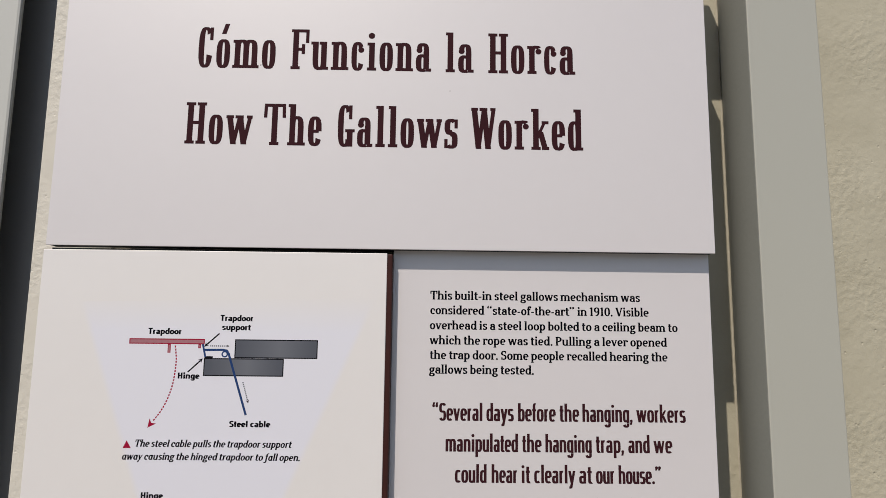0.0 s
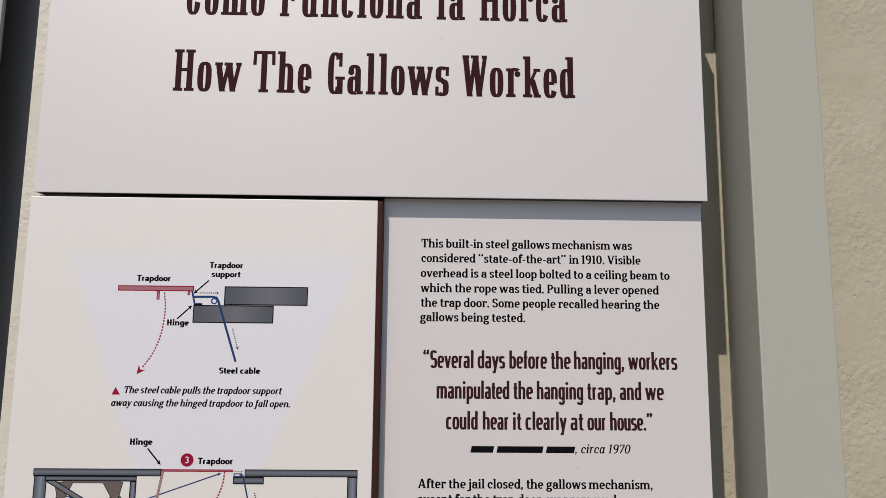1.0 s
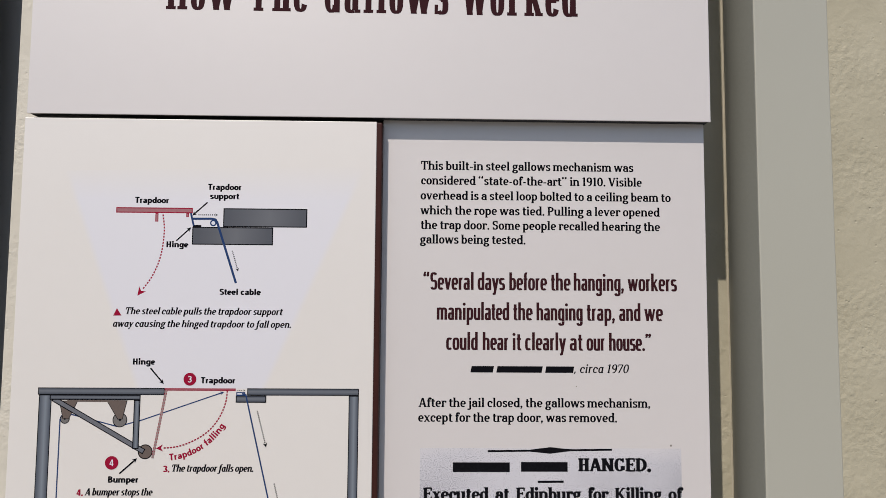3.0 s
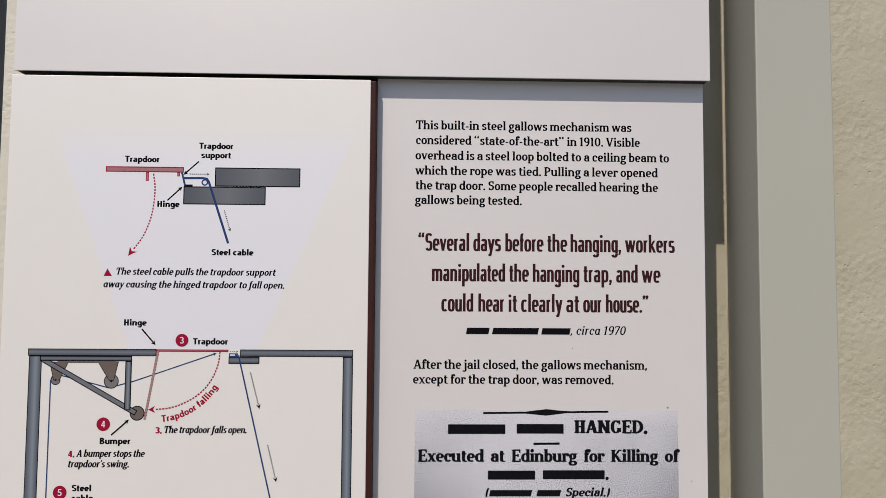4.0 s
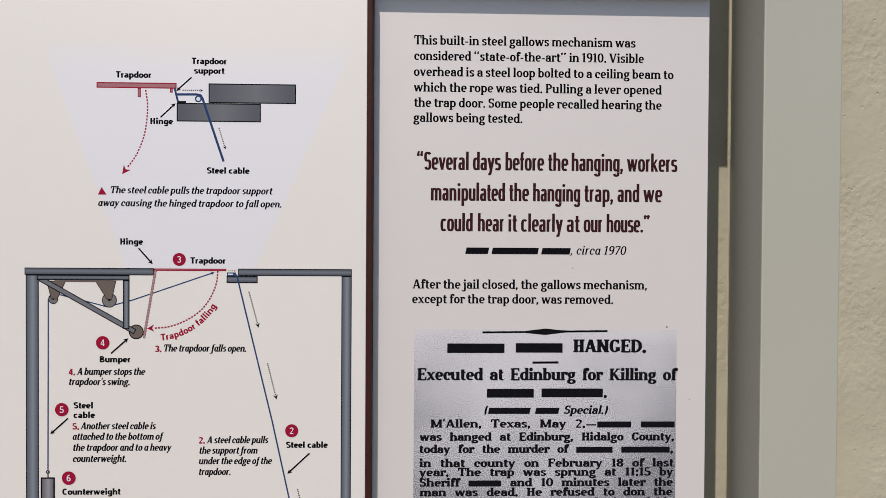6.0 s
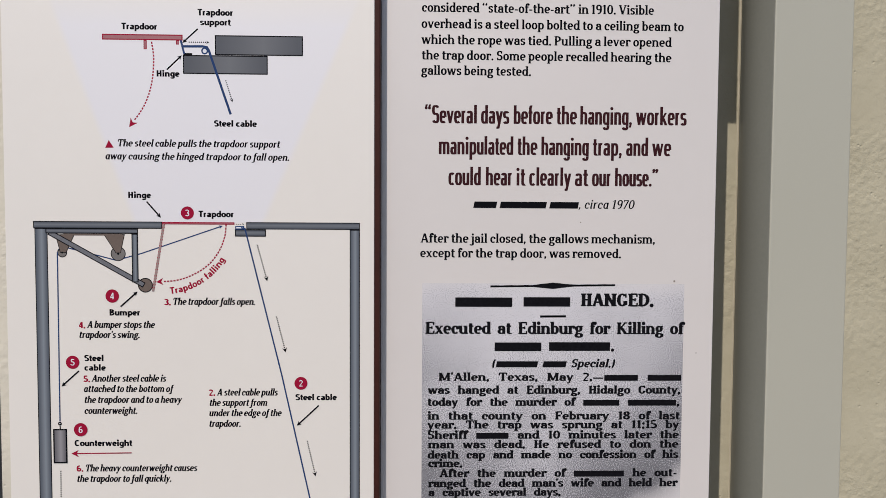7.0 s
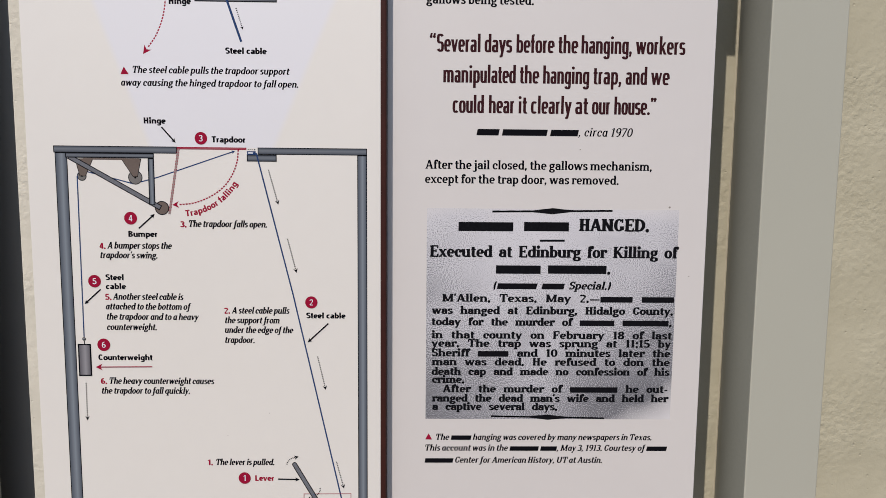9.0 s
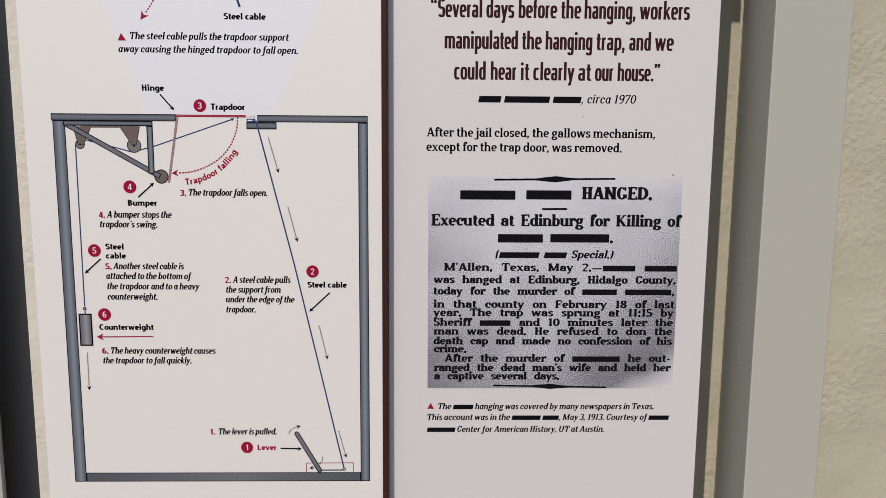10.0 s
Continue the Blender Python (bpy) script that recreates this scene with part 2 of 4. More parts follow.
def join(*bms):
    out = bms[0]
    for b in bms[1:]:
        me = bpy.data.meshes.new("t")
        b.to_mesh(me)
        b.free()
        out.from_mesh(me)
        bpy.data.meshes.remove(me)
    return out


# ---- setting ----
WALL, TRIM_EDGE = 0.085, -0.4005
tagged(part("ground", block(-300, 300, -300, 300, -0.2, 0.0), PAVING), "pale concrete paving in front of the wall", "ground", kind="structure")
wall = bmesh.new()
for x0, x1, y in ((-6.0, -0.4585, WALL), (-0.366, 6.0, WALL)):
    wall = join(wall, block(x0, x1, y, 0.30, 0.0, 3.4))
wall = join(wall, block(-0.4585, -0.366, 0.135, 0.30, 0.0, 3.4))
tagged(part("wall_north", wall, STUCCO), "cream painted stucco wall in sunlight", "wall", kind="structure")

# thin strip over the wall, same stucco in a paler colour
tagged(part("wall_pale_strip", block(-0.366, -0.285, WALL - 0.003, WALL - 0.0005, 0.0, 3.4, 0.001), PALER_STUCCO), "strip of stucco wall in a paler colour beside the metal channel", "wall", kind="structure")

# added, unseen plain wall: closes the yard far behind the viewer, tones reflections
tagged(part("wall_unseen", block(-40, 40, -26, -25.7, 0.0, 5.0), STUCCO), "plain cream wall added out of view across the yard for its reflection", "wall", kind="structure")

# right-hand post: a rounded grey box section standing off the wall
right_post = tagged(new("metal_post"), "pale grey painted metal post, its side darkened for shade, against the stucco wall", "post")
part("front_face", block(0.3576, 0.4290, 0.020, WALL - 0.001, 0.0, 2.6, 0.0012, 3), POST, right_post)
# side of the post: shade painted dark, bulged so it pales towards the front
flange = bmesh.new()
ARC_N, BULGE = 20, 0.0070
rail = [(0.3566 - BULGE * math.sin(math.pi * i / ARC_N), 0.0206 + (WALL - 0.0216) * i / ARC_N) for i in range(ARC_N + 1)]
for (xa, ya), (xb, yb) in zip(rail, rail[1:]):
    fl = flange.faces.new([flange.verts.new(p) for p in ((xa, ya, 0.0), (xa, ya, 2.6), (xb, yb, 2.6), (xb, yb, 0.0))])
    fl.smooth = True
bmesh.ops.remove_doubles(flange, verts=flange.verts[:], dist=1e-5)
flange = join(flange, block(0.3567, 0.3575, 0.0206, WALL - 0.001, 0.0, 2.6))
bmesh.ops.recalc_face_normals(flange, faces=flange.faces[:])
part("side_flange", flange, POST_SHADED, right_post, "post side with shade put into its darker colour, slightly rounded")
# thin pale rod in place of the sunlit sliver where post meets stucco
bead = bmesh.new()
bmesh.ops.create_cone(bead, cap_ends=True, segments=10, radius1=0.0005, radius2=0.0005, depth=2.6)
bmesh.ops.translate(bead, verts=bead.verts[:], vec=(0.3558, WALL, 1.3))
tagged(part("sunlit_sliver", bead, SUNLIT_LINE), "thin pale line standing in for the sunlit sliver along the stucco edge", "sealant")
# dark channel and pale trim to the left of the sign
channel = tagged(new("metal_channel"), "dark bronze metal channel set in the stucco wall", "channel")
part("web", block(-0.4575, -0.367, 0.112, 0.134, 0.0, 2.6, 0.002), BRONZE, channel)
part("lip", block(-0.372, -0.367, 0.094, 0.1115, 0.0, 2.6, 0.0015), BRONZE, channel)
part("lip", block(-0.4575, -0.4525, 0.094, 0.1115, 0.0, 2.6, 0.0015), BRONZE, channel)
tagged(part("trim_board", block(-0.60, TRIM_EDGE, 0.076, WALL - 0.001, 0.0, 2.6, 0.003), TRIM), "off-white painted vertical trim on the wall", "trim")

# added board over the header, unseen above the view: it throws the shadow beside the header
upper = tagged(new("shadow_board"), "pale grey unseen board added above the sign header to cast a shadow", "board")
part("board", block(-0.311, 0.311, 0.0, 0.02, 1.820, 1.900, 0.002), POST, upper)
for x in (-0.2, 0.2):
    part("spacer", block(x - 0.02, x + 0.02, 0.02, WALL - 0.001, 1.84, 1.88, 0.001), EDGE, upper)

# ---- the sign: three panels ----
TOP, SPLIT, FOOT = 1.798, 1.5, 0.80


def panel(name, label, x0, x1, z0, z1, y, thick, face, edge, right_lip=0.0):
    """A board with a dark edge and a printed face laid on it."""
    base = new(name)
    tagged(base, label, "sign panel", group="sign panels")
    base["plane"] = y
    part("backing_board", block(x0 + 0.0004, x1 - 0.0004 + right_lip, y + 0.0006, y + thick, z0 + 0.0004, z1 - 0.0004, 0.0012, 2), edge, base, "dark board edge")
    part("printed_face", block(x0, x1, y, y + 0.0013, z0, z1, 0.0004, 2), face, base)
    return base


header = panel("header_panel", "white satin sign header panel with dark wine title lettering", -0.3068, 0.306, SPLIT, TOP, 0.0, 0.018, BOARD, EDGE)
diagram = panel("diagram_panel", "cream sign panel printed with a trapdoor mechanism diagram", -0.3080, 0.0035, FOOT, SPLIT - 0.0038, 0.0, 0.018, CREAM, MAROON, 0.0055)
story = panel("story_panel", "white recessed sign panel with printed text and newspaper cutting", 0.0087, 0.3035, FOOT, SPLIT + 0.012, 0.0105, 0.012, BOARD, EDGE)
# dark strip behind the joint under the header, in place of the gap's shade
tagged(part("joint_shade", block(-0.306, 0.003, 0.0100, 0.0175, 1.4900, 1.4990), EDGE, diagram), "dark strip standing in for shade in the joint")
# battens between the panels and the wall
for z in (0.95, 1.30, 1.62):
    tagged(part("mounting_batten", block(-0.27, 0.27, 0.0235, WALL - 0.001, z, z + 0.05, 0.001), EDGE), "dark batten fixing the sign to the wall", "batten", group="battens behind the sign")

# ---- printing ----
layer_count = {}


def lift(panel_ob):
    """Each print lies a hair above the one before it."""
    k = layer_count.get(panel_ob.name, 0) + 1
    layer_count[panel_ob.name] = k
    return panel_ob["plane"] - 0.00002 - 0.000002 * k


def flat(panel_ob, name, polys, mat, label="", parent=None):
    """Flat print from polygons in millimetres."""
    y = lift(panel_ob)
    bm = bmesh.new()
    for p in polys:
        vs = [bm.verts.new((x / 1000, y, z / 1000)) for x, z in p]
        fc = bm.faces.new(vs)
        fc.normal_update()
        if fc.normal.y > 0:
            fc.normal_flip()
        if len(vs) > 4:
            bmesh.ops.triangulate(bm, faces=[fc])
    return part(name, bm, mat, parent or panel_ob, label)


def ribbon(pts, w):
    """Quads along a polyline, mitred."""
    P = [Vector(p) for p in pts]
    L, R = [], []
    for i, p in enumerate(P):
        a = (P[i] - P[i - 1]).normalized() if i else (P[1] - P[0]).normalized()
        b = (P[i + 1] - P[i]).normalized() if i < len(P) - 1 else a
        t = (a + b).normalized()
        n = Vector((-t.y, t.x)) * (w / 2) / max(0.35, t.dot(a))
        L.append(p + n)
        R.append(p - n)
    return [[L[i], L[i + 1], R[i + 1], R[i]] for i in range(len(P) - 1)]


def smooth(pts, n=8):
    """Catmull-Rom through the points."""
    P = [Vector(p) for p in pts]
    if len(P) < 3:
        return P
    Q = [2 * P[0] - P[1], *P, 2 * P[-1] - P[-2]]
    out = []
    for i in range(1, len(Q) - 2):
        for k in range(n):
            t = k / n
            a, b, c, d = Q[i - 1], Q[i], Q[i + 1], Q[i + 2]
            out.append(0.5 * (2 * b + (c - a) * t + (2 * a - 5 * b + 4 * c - d) * t * t + (3 * b - a - 3 * c + d) * t ** 3))
    return out + [P[-1]]


def head_poly(tip, way, size, barbed=True):
    n = Vector((-way.y, way.x))
    return [tip, tip - way * size + n * size * 0.5, tip - way * size * 0.7, tip - way * size - n * size * 0.5]


def halves(q):
    return [[q[0], q[1], q[2]], [q[0], q[2], q[3]]]


def line(panel_ob, name, pts, w, mat):
    return flat(panel_ob, name, ribbon(pts, w), mat)


def arrow(panel_ob, name, pts, w, mat, head=3.9):
    P = [Vector(p) for p in pts]
    way = (P[-1] - P[-2]).normalized()
    return flat(panel_ob, name, ribbon([*P[:-1], P[-1] - way * head * 0.72], w) + halves(head_poly(P[-1], way, head)), mat)


def resample(pts, step):
    P = smooth(pts, 12)
    out, left = [P[0]], step
    for a, b in zip(P, P[1:]):
        d, at = (b - a).length, 0.0
        while d - at >= left:
            at += left
            out.append(a.lerp(b, at / d))
            left = step
        left -= d - at
    return out


def broken(panel_ob, name, pts, w, mat, dash, head, fill=4):
    P = resample(pts, dash / 6)
    polys = []
    end = Vector(pts[-1])
    for i in range(0, len(P) - 6, 6):
        if (P[min(i + fill, len(P) - 1)] - end).length < head * 0.75:
            continue
        polys += ribbon(P[i:i + fill + 1], w)
    if head:
        way = (end - Vector(P[-8] if len(P) > 8 else P[0])).normalized()
        polys += halves(head_poly(end, way, head))
    return flat(panel_ob, name, polys, mat)


def dashes(panel_ob, name, pts, w, mat, head=0):
    return broken(panel_ob, name, pts, w, mat, 2.7, head)


def dots(panel_ob, name, pts, w, mat, head=0):
    return broken(panel_ob, name, pts, w, mat, 1.7, head * 1.15, 3)


def swelled(panel_ob, name, pts, w, mat):
    """A printer's rule with a swollen middle."""
    a, b = Vector(pts[0]), Vector(pts[1])
    n = 24
    up, lo = [], []
    for i in range(n + 1):
        t = i / n
        h = w * (1.0 + 2.2 * max(0, 1 - abs(t - 0.5) / 0.16))
        p = a.lerp(b, t)
        up.append(p + Vector((0, h / 2 + 0.1 * math.sin(i * 2.1))))
        lo.append(p - Vector((0, h / 2)))
    return flat(panel_ob, name, [[up[i], up[i + 1], lo[i + 1], lo[i]] for i in range(n)], mat)


def poly(panel_ob, name, pts, mat, edge, w):
    if not edge:
        return flat(panel_ob, name, [pts], mat)
    P = [Vector(p) for p in pts]
    if sum(a.x * b.y - b.x * a.y for a, b in zip(P, P[1:] + P[:1])) < 0:
        P.reverse()
    inner = []
    for i, p in enumerate(P):
        a, b = (p - P[i - 1]).normalized(), (P[(i + 1) % len(P)] - p).normalized()
        t = (a + b).normalized()
        inner.append(p + Vector((-t.y, t.x)) * w * 1.35 / max(0.4, t.dot(a)))
    ob = flat(panel_ob, name, [inner], mat)
    flat(panel_ob, "outline", [[P[i - 1], P[i], inner[i], inner[i - 1]] for i in range(len(P))], edge, parent=ob)
    return ob


def box(panel_ob, name, x0, z0, x1, z1, mat, edge, w):
    return poly(panel_ob, name, [(x0, z0), (x1, z0), (x1, z1), (x0, z1)], mat, edge, w)


def disc(panel_ob, name, x, z, r, mat, edge, w):
    ring = [(x + r * math.cos(a * math.tau / 28), z + r * math.sin(a * math.tau / 28)) for a in range(28)]
    return poly(panel_ob, name, ring, mat, edge, w)


def bar(panel_ob, name, pts, w, mat, cap=False):
    a, b = Vector(pts[0]), Vector(pts[1])
    u = (b - a).normalized()
    n = Vector((-u.y, u.x)) * w / 2
    ring = [a + n, b + n, b - n, a - n]
    if cap:
        ring = [b + n, *(b + n * math.cos(k * math.pi / 8) + u * w / 2 * math.sin(k * math.pi / 8) for k in range(1, 8)), b - n,
                a - n, *(a - n * math.cos(k * math.pi / 8) - u * w / 2 * math.sin(k * math.pi / 8) for k in range(1, 8)), a + n]
    return poly(panel_ob, name, ring, mat, INK, 0.6)


# ---- lettering ----
# Printed serif and narrow faces are drawn from a few strokes: stems, bowls, diagonals, bars, balls. The unit is the capital height.
XH, ASC, DSC = 0.70, 1.04, -0.30
M = XH * 0.5
FACE = {}


def define(ch, width, *strokes):
    FACE[ch] = (width, strokes)


# S: stem x, y0, y1, slabs (b both feet, r foot to the right, t top to the left, T top both)   A: bowl x0, x1, y0, y1, from, to degrees
# L: diagonal x0, y0, x1, y1, weight   H: bar x0, x1, y   O: ball x, y   K: slab x0, x1, y
ARCH = 0.27
define(" ", 0.28)
define("a", 0.60, ("S", .45, .10, XH - .20, ""), ("A", .13, .45, XH - .42, XH, 0, 165), ("O", .155, XH - .17), ("A", .11, .45, 0, .43, 60, 300), ("H", .28, .45, .40), ("A", .45, .68, 0, .22, 180, 270))
define("b", 0.62, ("S", .14, 0, ASC, "t"), ("A", .14, .50, 0, XH, -180, 180))
define("c", 0.54, ("A", .11, .47, 0, XH, 48, 318), ("O", .44, XH - .19))
define("d", 0.64, ("S", .49, 0, ASC, "tr"), ("A", .11, .49, 0, XH, 0, 360))
define("e", 0.58, ("A", .11, .48, 0, XH, 0, 312), ("H", .11, .48, M))
define("f", 0.40, ("S", .18, 0, ASC - .2, "b"), ("A", .18, .44, ASC - .40, ASC, 70, 180), ("O", .38, ASC - .12), ("H", .04, .38, XH - .045))
define("g", 0.60, ("A", .13, .44, .20, XH, 0, 360), ("H", .40, .58, XH - .06), ("A", .09, .50, DSC, .10, 0, 360), ("L", .16, .24, .14, .04, .7))
define("h", 0.68, ("S", .14, 0, ASC, "tb"), ("A", .14, .52, XH - 2 * ARCH, XH, 0, 180), ("S", .52, 0, XH - ARCH, "b"))
define("i", 0.33, ("S", .16, 0, XH, "tb"), ("O", .15, .95))
define("j", 0.31, ("S", .17, -.12, XH, "t"), ("A", -.08, .17, DSC, .06, 200, 360), ("O", .16, .95))
define("k", 0.64, ("S", .14, 0, ASC, "tb"), ("L", .50, XH, .17, .28, .7), ("L", .28, .40, .53, 0, 1), ("K", .36, .62, XH), ("K", .40, .66, 0))
define("l", 0.33, ("S", .16, 0, ASC, "tb"))
define("m", 1.00, ("S", .14, 0, XH, "tb"), ("A", .14, .49, XH - 2 * ARCH, XH, 0, 180), ("S", .49, 0, XH - ARCH, "b"), ("A", .49, .84, XH - 2 * ARCH, XH, 0, 180), ("S", .84, 0, XH - ARCH, "b"))
define("n", 0.68, ("S", .14, 0, XH, "tb"), ("A", .14, .52, XH - 2 * ARCH, XH, 0, 180), ("S", .52, 0, XH - ARCH, "b"))
define("o", 0.60, ("A", .11, .49, 0, XH, 0, 360))
define("p", 0.63, ("S", .14, DSC, XH, "tb"), ("A", .14, .51, 0, XH, -180, 180))
define("q", 0.63, ("S", .49, DSC, XH, "b"), ("A", .11, .49, 0, XH, 0, 360))
define("r", 0.48, ("S", .15, 0, XH, "tb"), ("A", .15, .46, XH - .44, XH, 48, 180), ("O", .41, XH - .12))
define("s", 0.50, ("A", .11, .39, M - .02, XH, 40, 270), ("A", .11, .39, 0, M + .04, -140, 90), ("L", .16, M + .09, .35, M - .07, .9), ("L", .385, XH, .385, XH - .2, .45), ("L", .11, .20, .11, 0, .45))
define("t", 0.42, ("S", .18, .14, .90, ""), ("A", .18, .44, 0, .30, 180, 310), ("H", .04, .38, XH - .045))
define("u", 0.67, ("S", .13, ARCH, XH, "t"), ("A", .13, .50, 0, 2 * ARCH, 180, 360), ("S", .50, 0, XH, "tr"))
define("v", 0.60, ("L", .10, XH, .30, 0, 1), ("L", .50, XH, .30, 0, .7), ("K", .00, .22, XH), ("K", .39, .60, XH))
define("w", 0.90, ("L", .10, XH, .27, 0, 1), ("L", .44, XH, .27, 0, .7), ("L", .44, XH, .62, 0, 1), ("L", .80, XH, .62, 0, .7), ("K", .00, .22, XH), ("K", .34, .56, XH), ("K", .69, .90, XH))
define("x", 0.60, ("L", .10, XH, .48, 0, 1), ("L", .48, XH, .10, 0, .6), ("K", 0, .22, XH), ("K", .37, .58, XH), ("K", 0, .22, 0), ("K", .36, .60, 0))
define("y", 0.60, ("L", .10, XH, .30, 0, 1), ("L", .50, XH, .20, DSC + .02, .7), ("K", 0, .22, XH), ("K", .39, .60, XH), ("H", .06, .22, DSC + .05))
define("z", 0.54, ("H", .08, .46, XH - .05), ("H", .08, .48, .05), ("L", .44, XH - .05, .10, .05, .8))
define("A", 0.80, ("L", .38, 1, .12, 0, .7), ("L", .40, 1, .66, 0, 1.05), ("H", .20, .58, .32), ("K", .01, .24, 0), ("K", .52, .80, 0))
define("C", 0.68, ("A", .12, .56, 0, 1, 42, 345), ("L", .57, 1, .57, .70, .5))
define("D", 0.78, ("S", .17, 0, 1, "Tb"), ("A", -.14, .64, 0, 1, -90, 90), ("H", .17, .30, .955), ("H", .17, .30, .045))
define("E", 0.68, ("S", .17, 0, 1, "Tb"), ("H", .17, .58, .955), ("H", .17, .60, .045), ("H", .17, .46, .52), ("L", .58, 1, .58, .74, .45), ("L", .60, 0, .60, .27, .45), ("L", .46, .64, .46, .40, .4))
define("F", 0.64, ("S", .17, 0, 1, "Tb"), ("H", .17, .56, .955), ("H", .17, .44, .50), ("L", .56, 1, .56, .66, .5), ("L", .44, .62, .44, .38, .4))
define("G", 0.76, ("A", .12, .58, 0, 1, 42, 335), ("S", .58, .10, .42, ""), ("K", .42, .70, .42), ("L", .585, 1, .585, .68, .5))
define("H", 0.76, ("S", .18, 0, 1, "Tb"), ("S", .57, 0, 1, "Tb"), ("H", .18, .57, .51))
define("K", 0.82, ("S", .18, 0, 1, "Tb"), ("L", .64, 1, .22, .40, .7), ("L", .34, .56, .68, 0, 1.05), ("K", .50, .78, 1), ("K", .54, .84, 0))
define("M", 1.02, ("S", .17, 0, 1, "Tb"), ("S", .83, 0, 1, "Tb"), ("L", .18, 1, .50, .05, .95), ("L", .82, 1, .50, .05, .7))
define("N", 0.88, ("S", .18, 0, 1, "Tb"), ("S", .68, 0, 1, "Tb"), ("L", .16, 1, .68, 0, 1))
define("P", 0.68, ("S", .17, 0, 1, "Tb"), ("A", -.04, .55, .40, 1, -90, 90), ("H", .17, .28, .955), ("H", .17, .28, .445))
define("S", 0.62, ("A", .12, .50, .47, 1, 40, 270), ("A", .12, .50, 0, .57, -140, 90), ("L", .18, .62, .45, .42, 1), ("L", .49, 1, .49, .70, .45), ("L", .12, .28, .12, 0, .45))
define("T", 0.74, ("S", .37, 0, .96, "b"), ("H", .07, .67, .955), ("L", .07, 1, .07, .66, .5), ("L", .67, 1, .67, .66, .5))
define("U", 0.82, ("S", .17, .30, 1, "T"), ("A", .17, .63, 0, .62, 180, 360), ("S", .63, .30, 1, "T"))
define("V", 0.78, ("L", .13, 1, .39, 0, 1.05), ("L", .66, 1, .39, 0, .7), ("K", .01, .28, 1), ("K", .53, .78, 1))
define("W", 1.06, ("L", .13, 1, .33, 0, 1.05), ("L", .54, 1, .33, 0, .7), ("L", .54, 1, .74, 0, 1.05), ("L", .94, 1, .74, 0, .7), ("K", .01, .27, 1), ("K", .41, .67, 1), ("K", .82, 1.06, 1))
define("B", 0.70, ("S", .17, 0, 1, "Tb"), ("A", -.04, .50, .50, 1, -90, 90), ("A", -.04, .56, 0, .58, -90, 90), ("H", .17, .26, .93), ("H", .17, .26, .54), ("H", .17, .26, .07))
define("L", 0.62, ("S", .17, 0, 1, "Tb"), ("H", .17, .56, .07))
define("0", 0.64, ("A", .11, .52, 0, 1, 0, 360))
define("1", 0.46, ("S", .24, 0, 1, "b"), ("L", .24, 1, .06, .82, .5))
define("2", 0.58, ("A", .10, .46, .48, 1, -20, 165), ("L", .47, .66, .10, .05, .7), ("H", .08, .50, .05))
define("3", 0.58, ("A", .06, .44, .48, 1, -90, 150), ("A", .04, .47, 0, .54, -150, 90))
define("4", 0.60, ("S", .40, 0, 1, ""), ("L", .36, 1, .08, .30, .7), ("H", .04, .54, .27))
define("5", 0.58, ("H", .12, .48, .95), ("L", .13, 1, .11, .52, .6), ("A", .03, .48, 0, .62, -150, 115))
define("6", 0.62, ("A", .11, .50, 0, .60, 0, 360), ("A", .11, .60, 0, 1, 75, 200))
define("7", 0.56, ("H", .06, .50, .95), ("L", .48, .95, .20, 0, .9), ("L", .07, 1, .07, .76, .4))
define("8", 0.60, ("A", .13, .46, .48, 1, 0, 360), ("A", .10, .49, 0, .54, 0, 360))
define("9", 0.62, ("A", .11, .50, .40, 1, 0, 360), ("A", .01, .50, 0, 1, -105, 20))
define(".", 0.28, ("O", .13, .075))
define(",", 0.28, ("O", .13, .075), ("L", .16, .06, .08, -.15, .5))
define(":", 0.30, ("O", .14, .075), ("O", .14, XH - .1))
define("-", 0.40, ("H", .05, .34, .33))
define("—", 0.95, ("H", .04, .90, .33))
define("'", 0.22, ("L", .11, ASC, .09, .76, .7))
define("“", 0.60, ("O", .14, .84), ("L", .11, .84, .19, ASC, .4), ("O", .42, .84), ("L", .39, .84, .47, ASC, .4))
define("”", 0.60, ("O", .14, ASC - .08), ("L", .18, ASC - .08, .09, .76, .4), ("O", .42, ASC - .08), ("L", .46, ASC - .08, .37, .76, .4))
define("(", 0.36, ("A", .10, .50, -.2, 1.1, 120, 240))
define(")", 0.36, ("A", -.20, .20, -.2, 1.1, -60, 60))
ACUTE = ("L", .36, 1.06, .22, .84, .75)
define("ó", *[FACE["o"][0], *FACE["o"][1], ACUTE])


def style(height, mat, stem=0.15, hair=0.07, slab=0.0, thick=0.07, slant=0.0, square=2.2, loose=0.0, gap=0.28, tweak=(), top=1.04, face=FACE):
    """height: capital height in mm. stem, hair: weights of uprights and of thin strokes, slab: how far feet stand out, thick: how tall they are,
    as shares of it; square: how full the bowls are; loose: letter spacing."""
    return dict(height=height, mat=mat, stem=stem, hair=hair, slab=slab, thick=thick, slant=slant, square=square, loose=loose, gap=gap, set=dict(tweak), top=top, face=face)


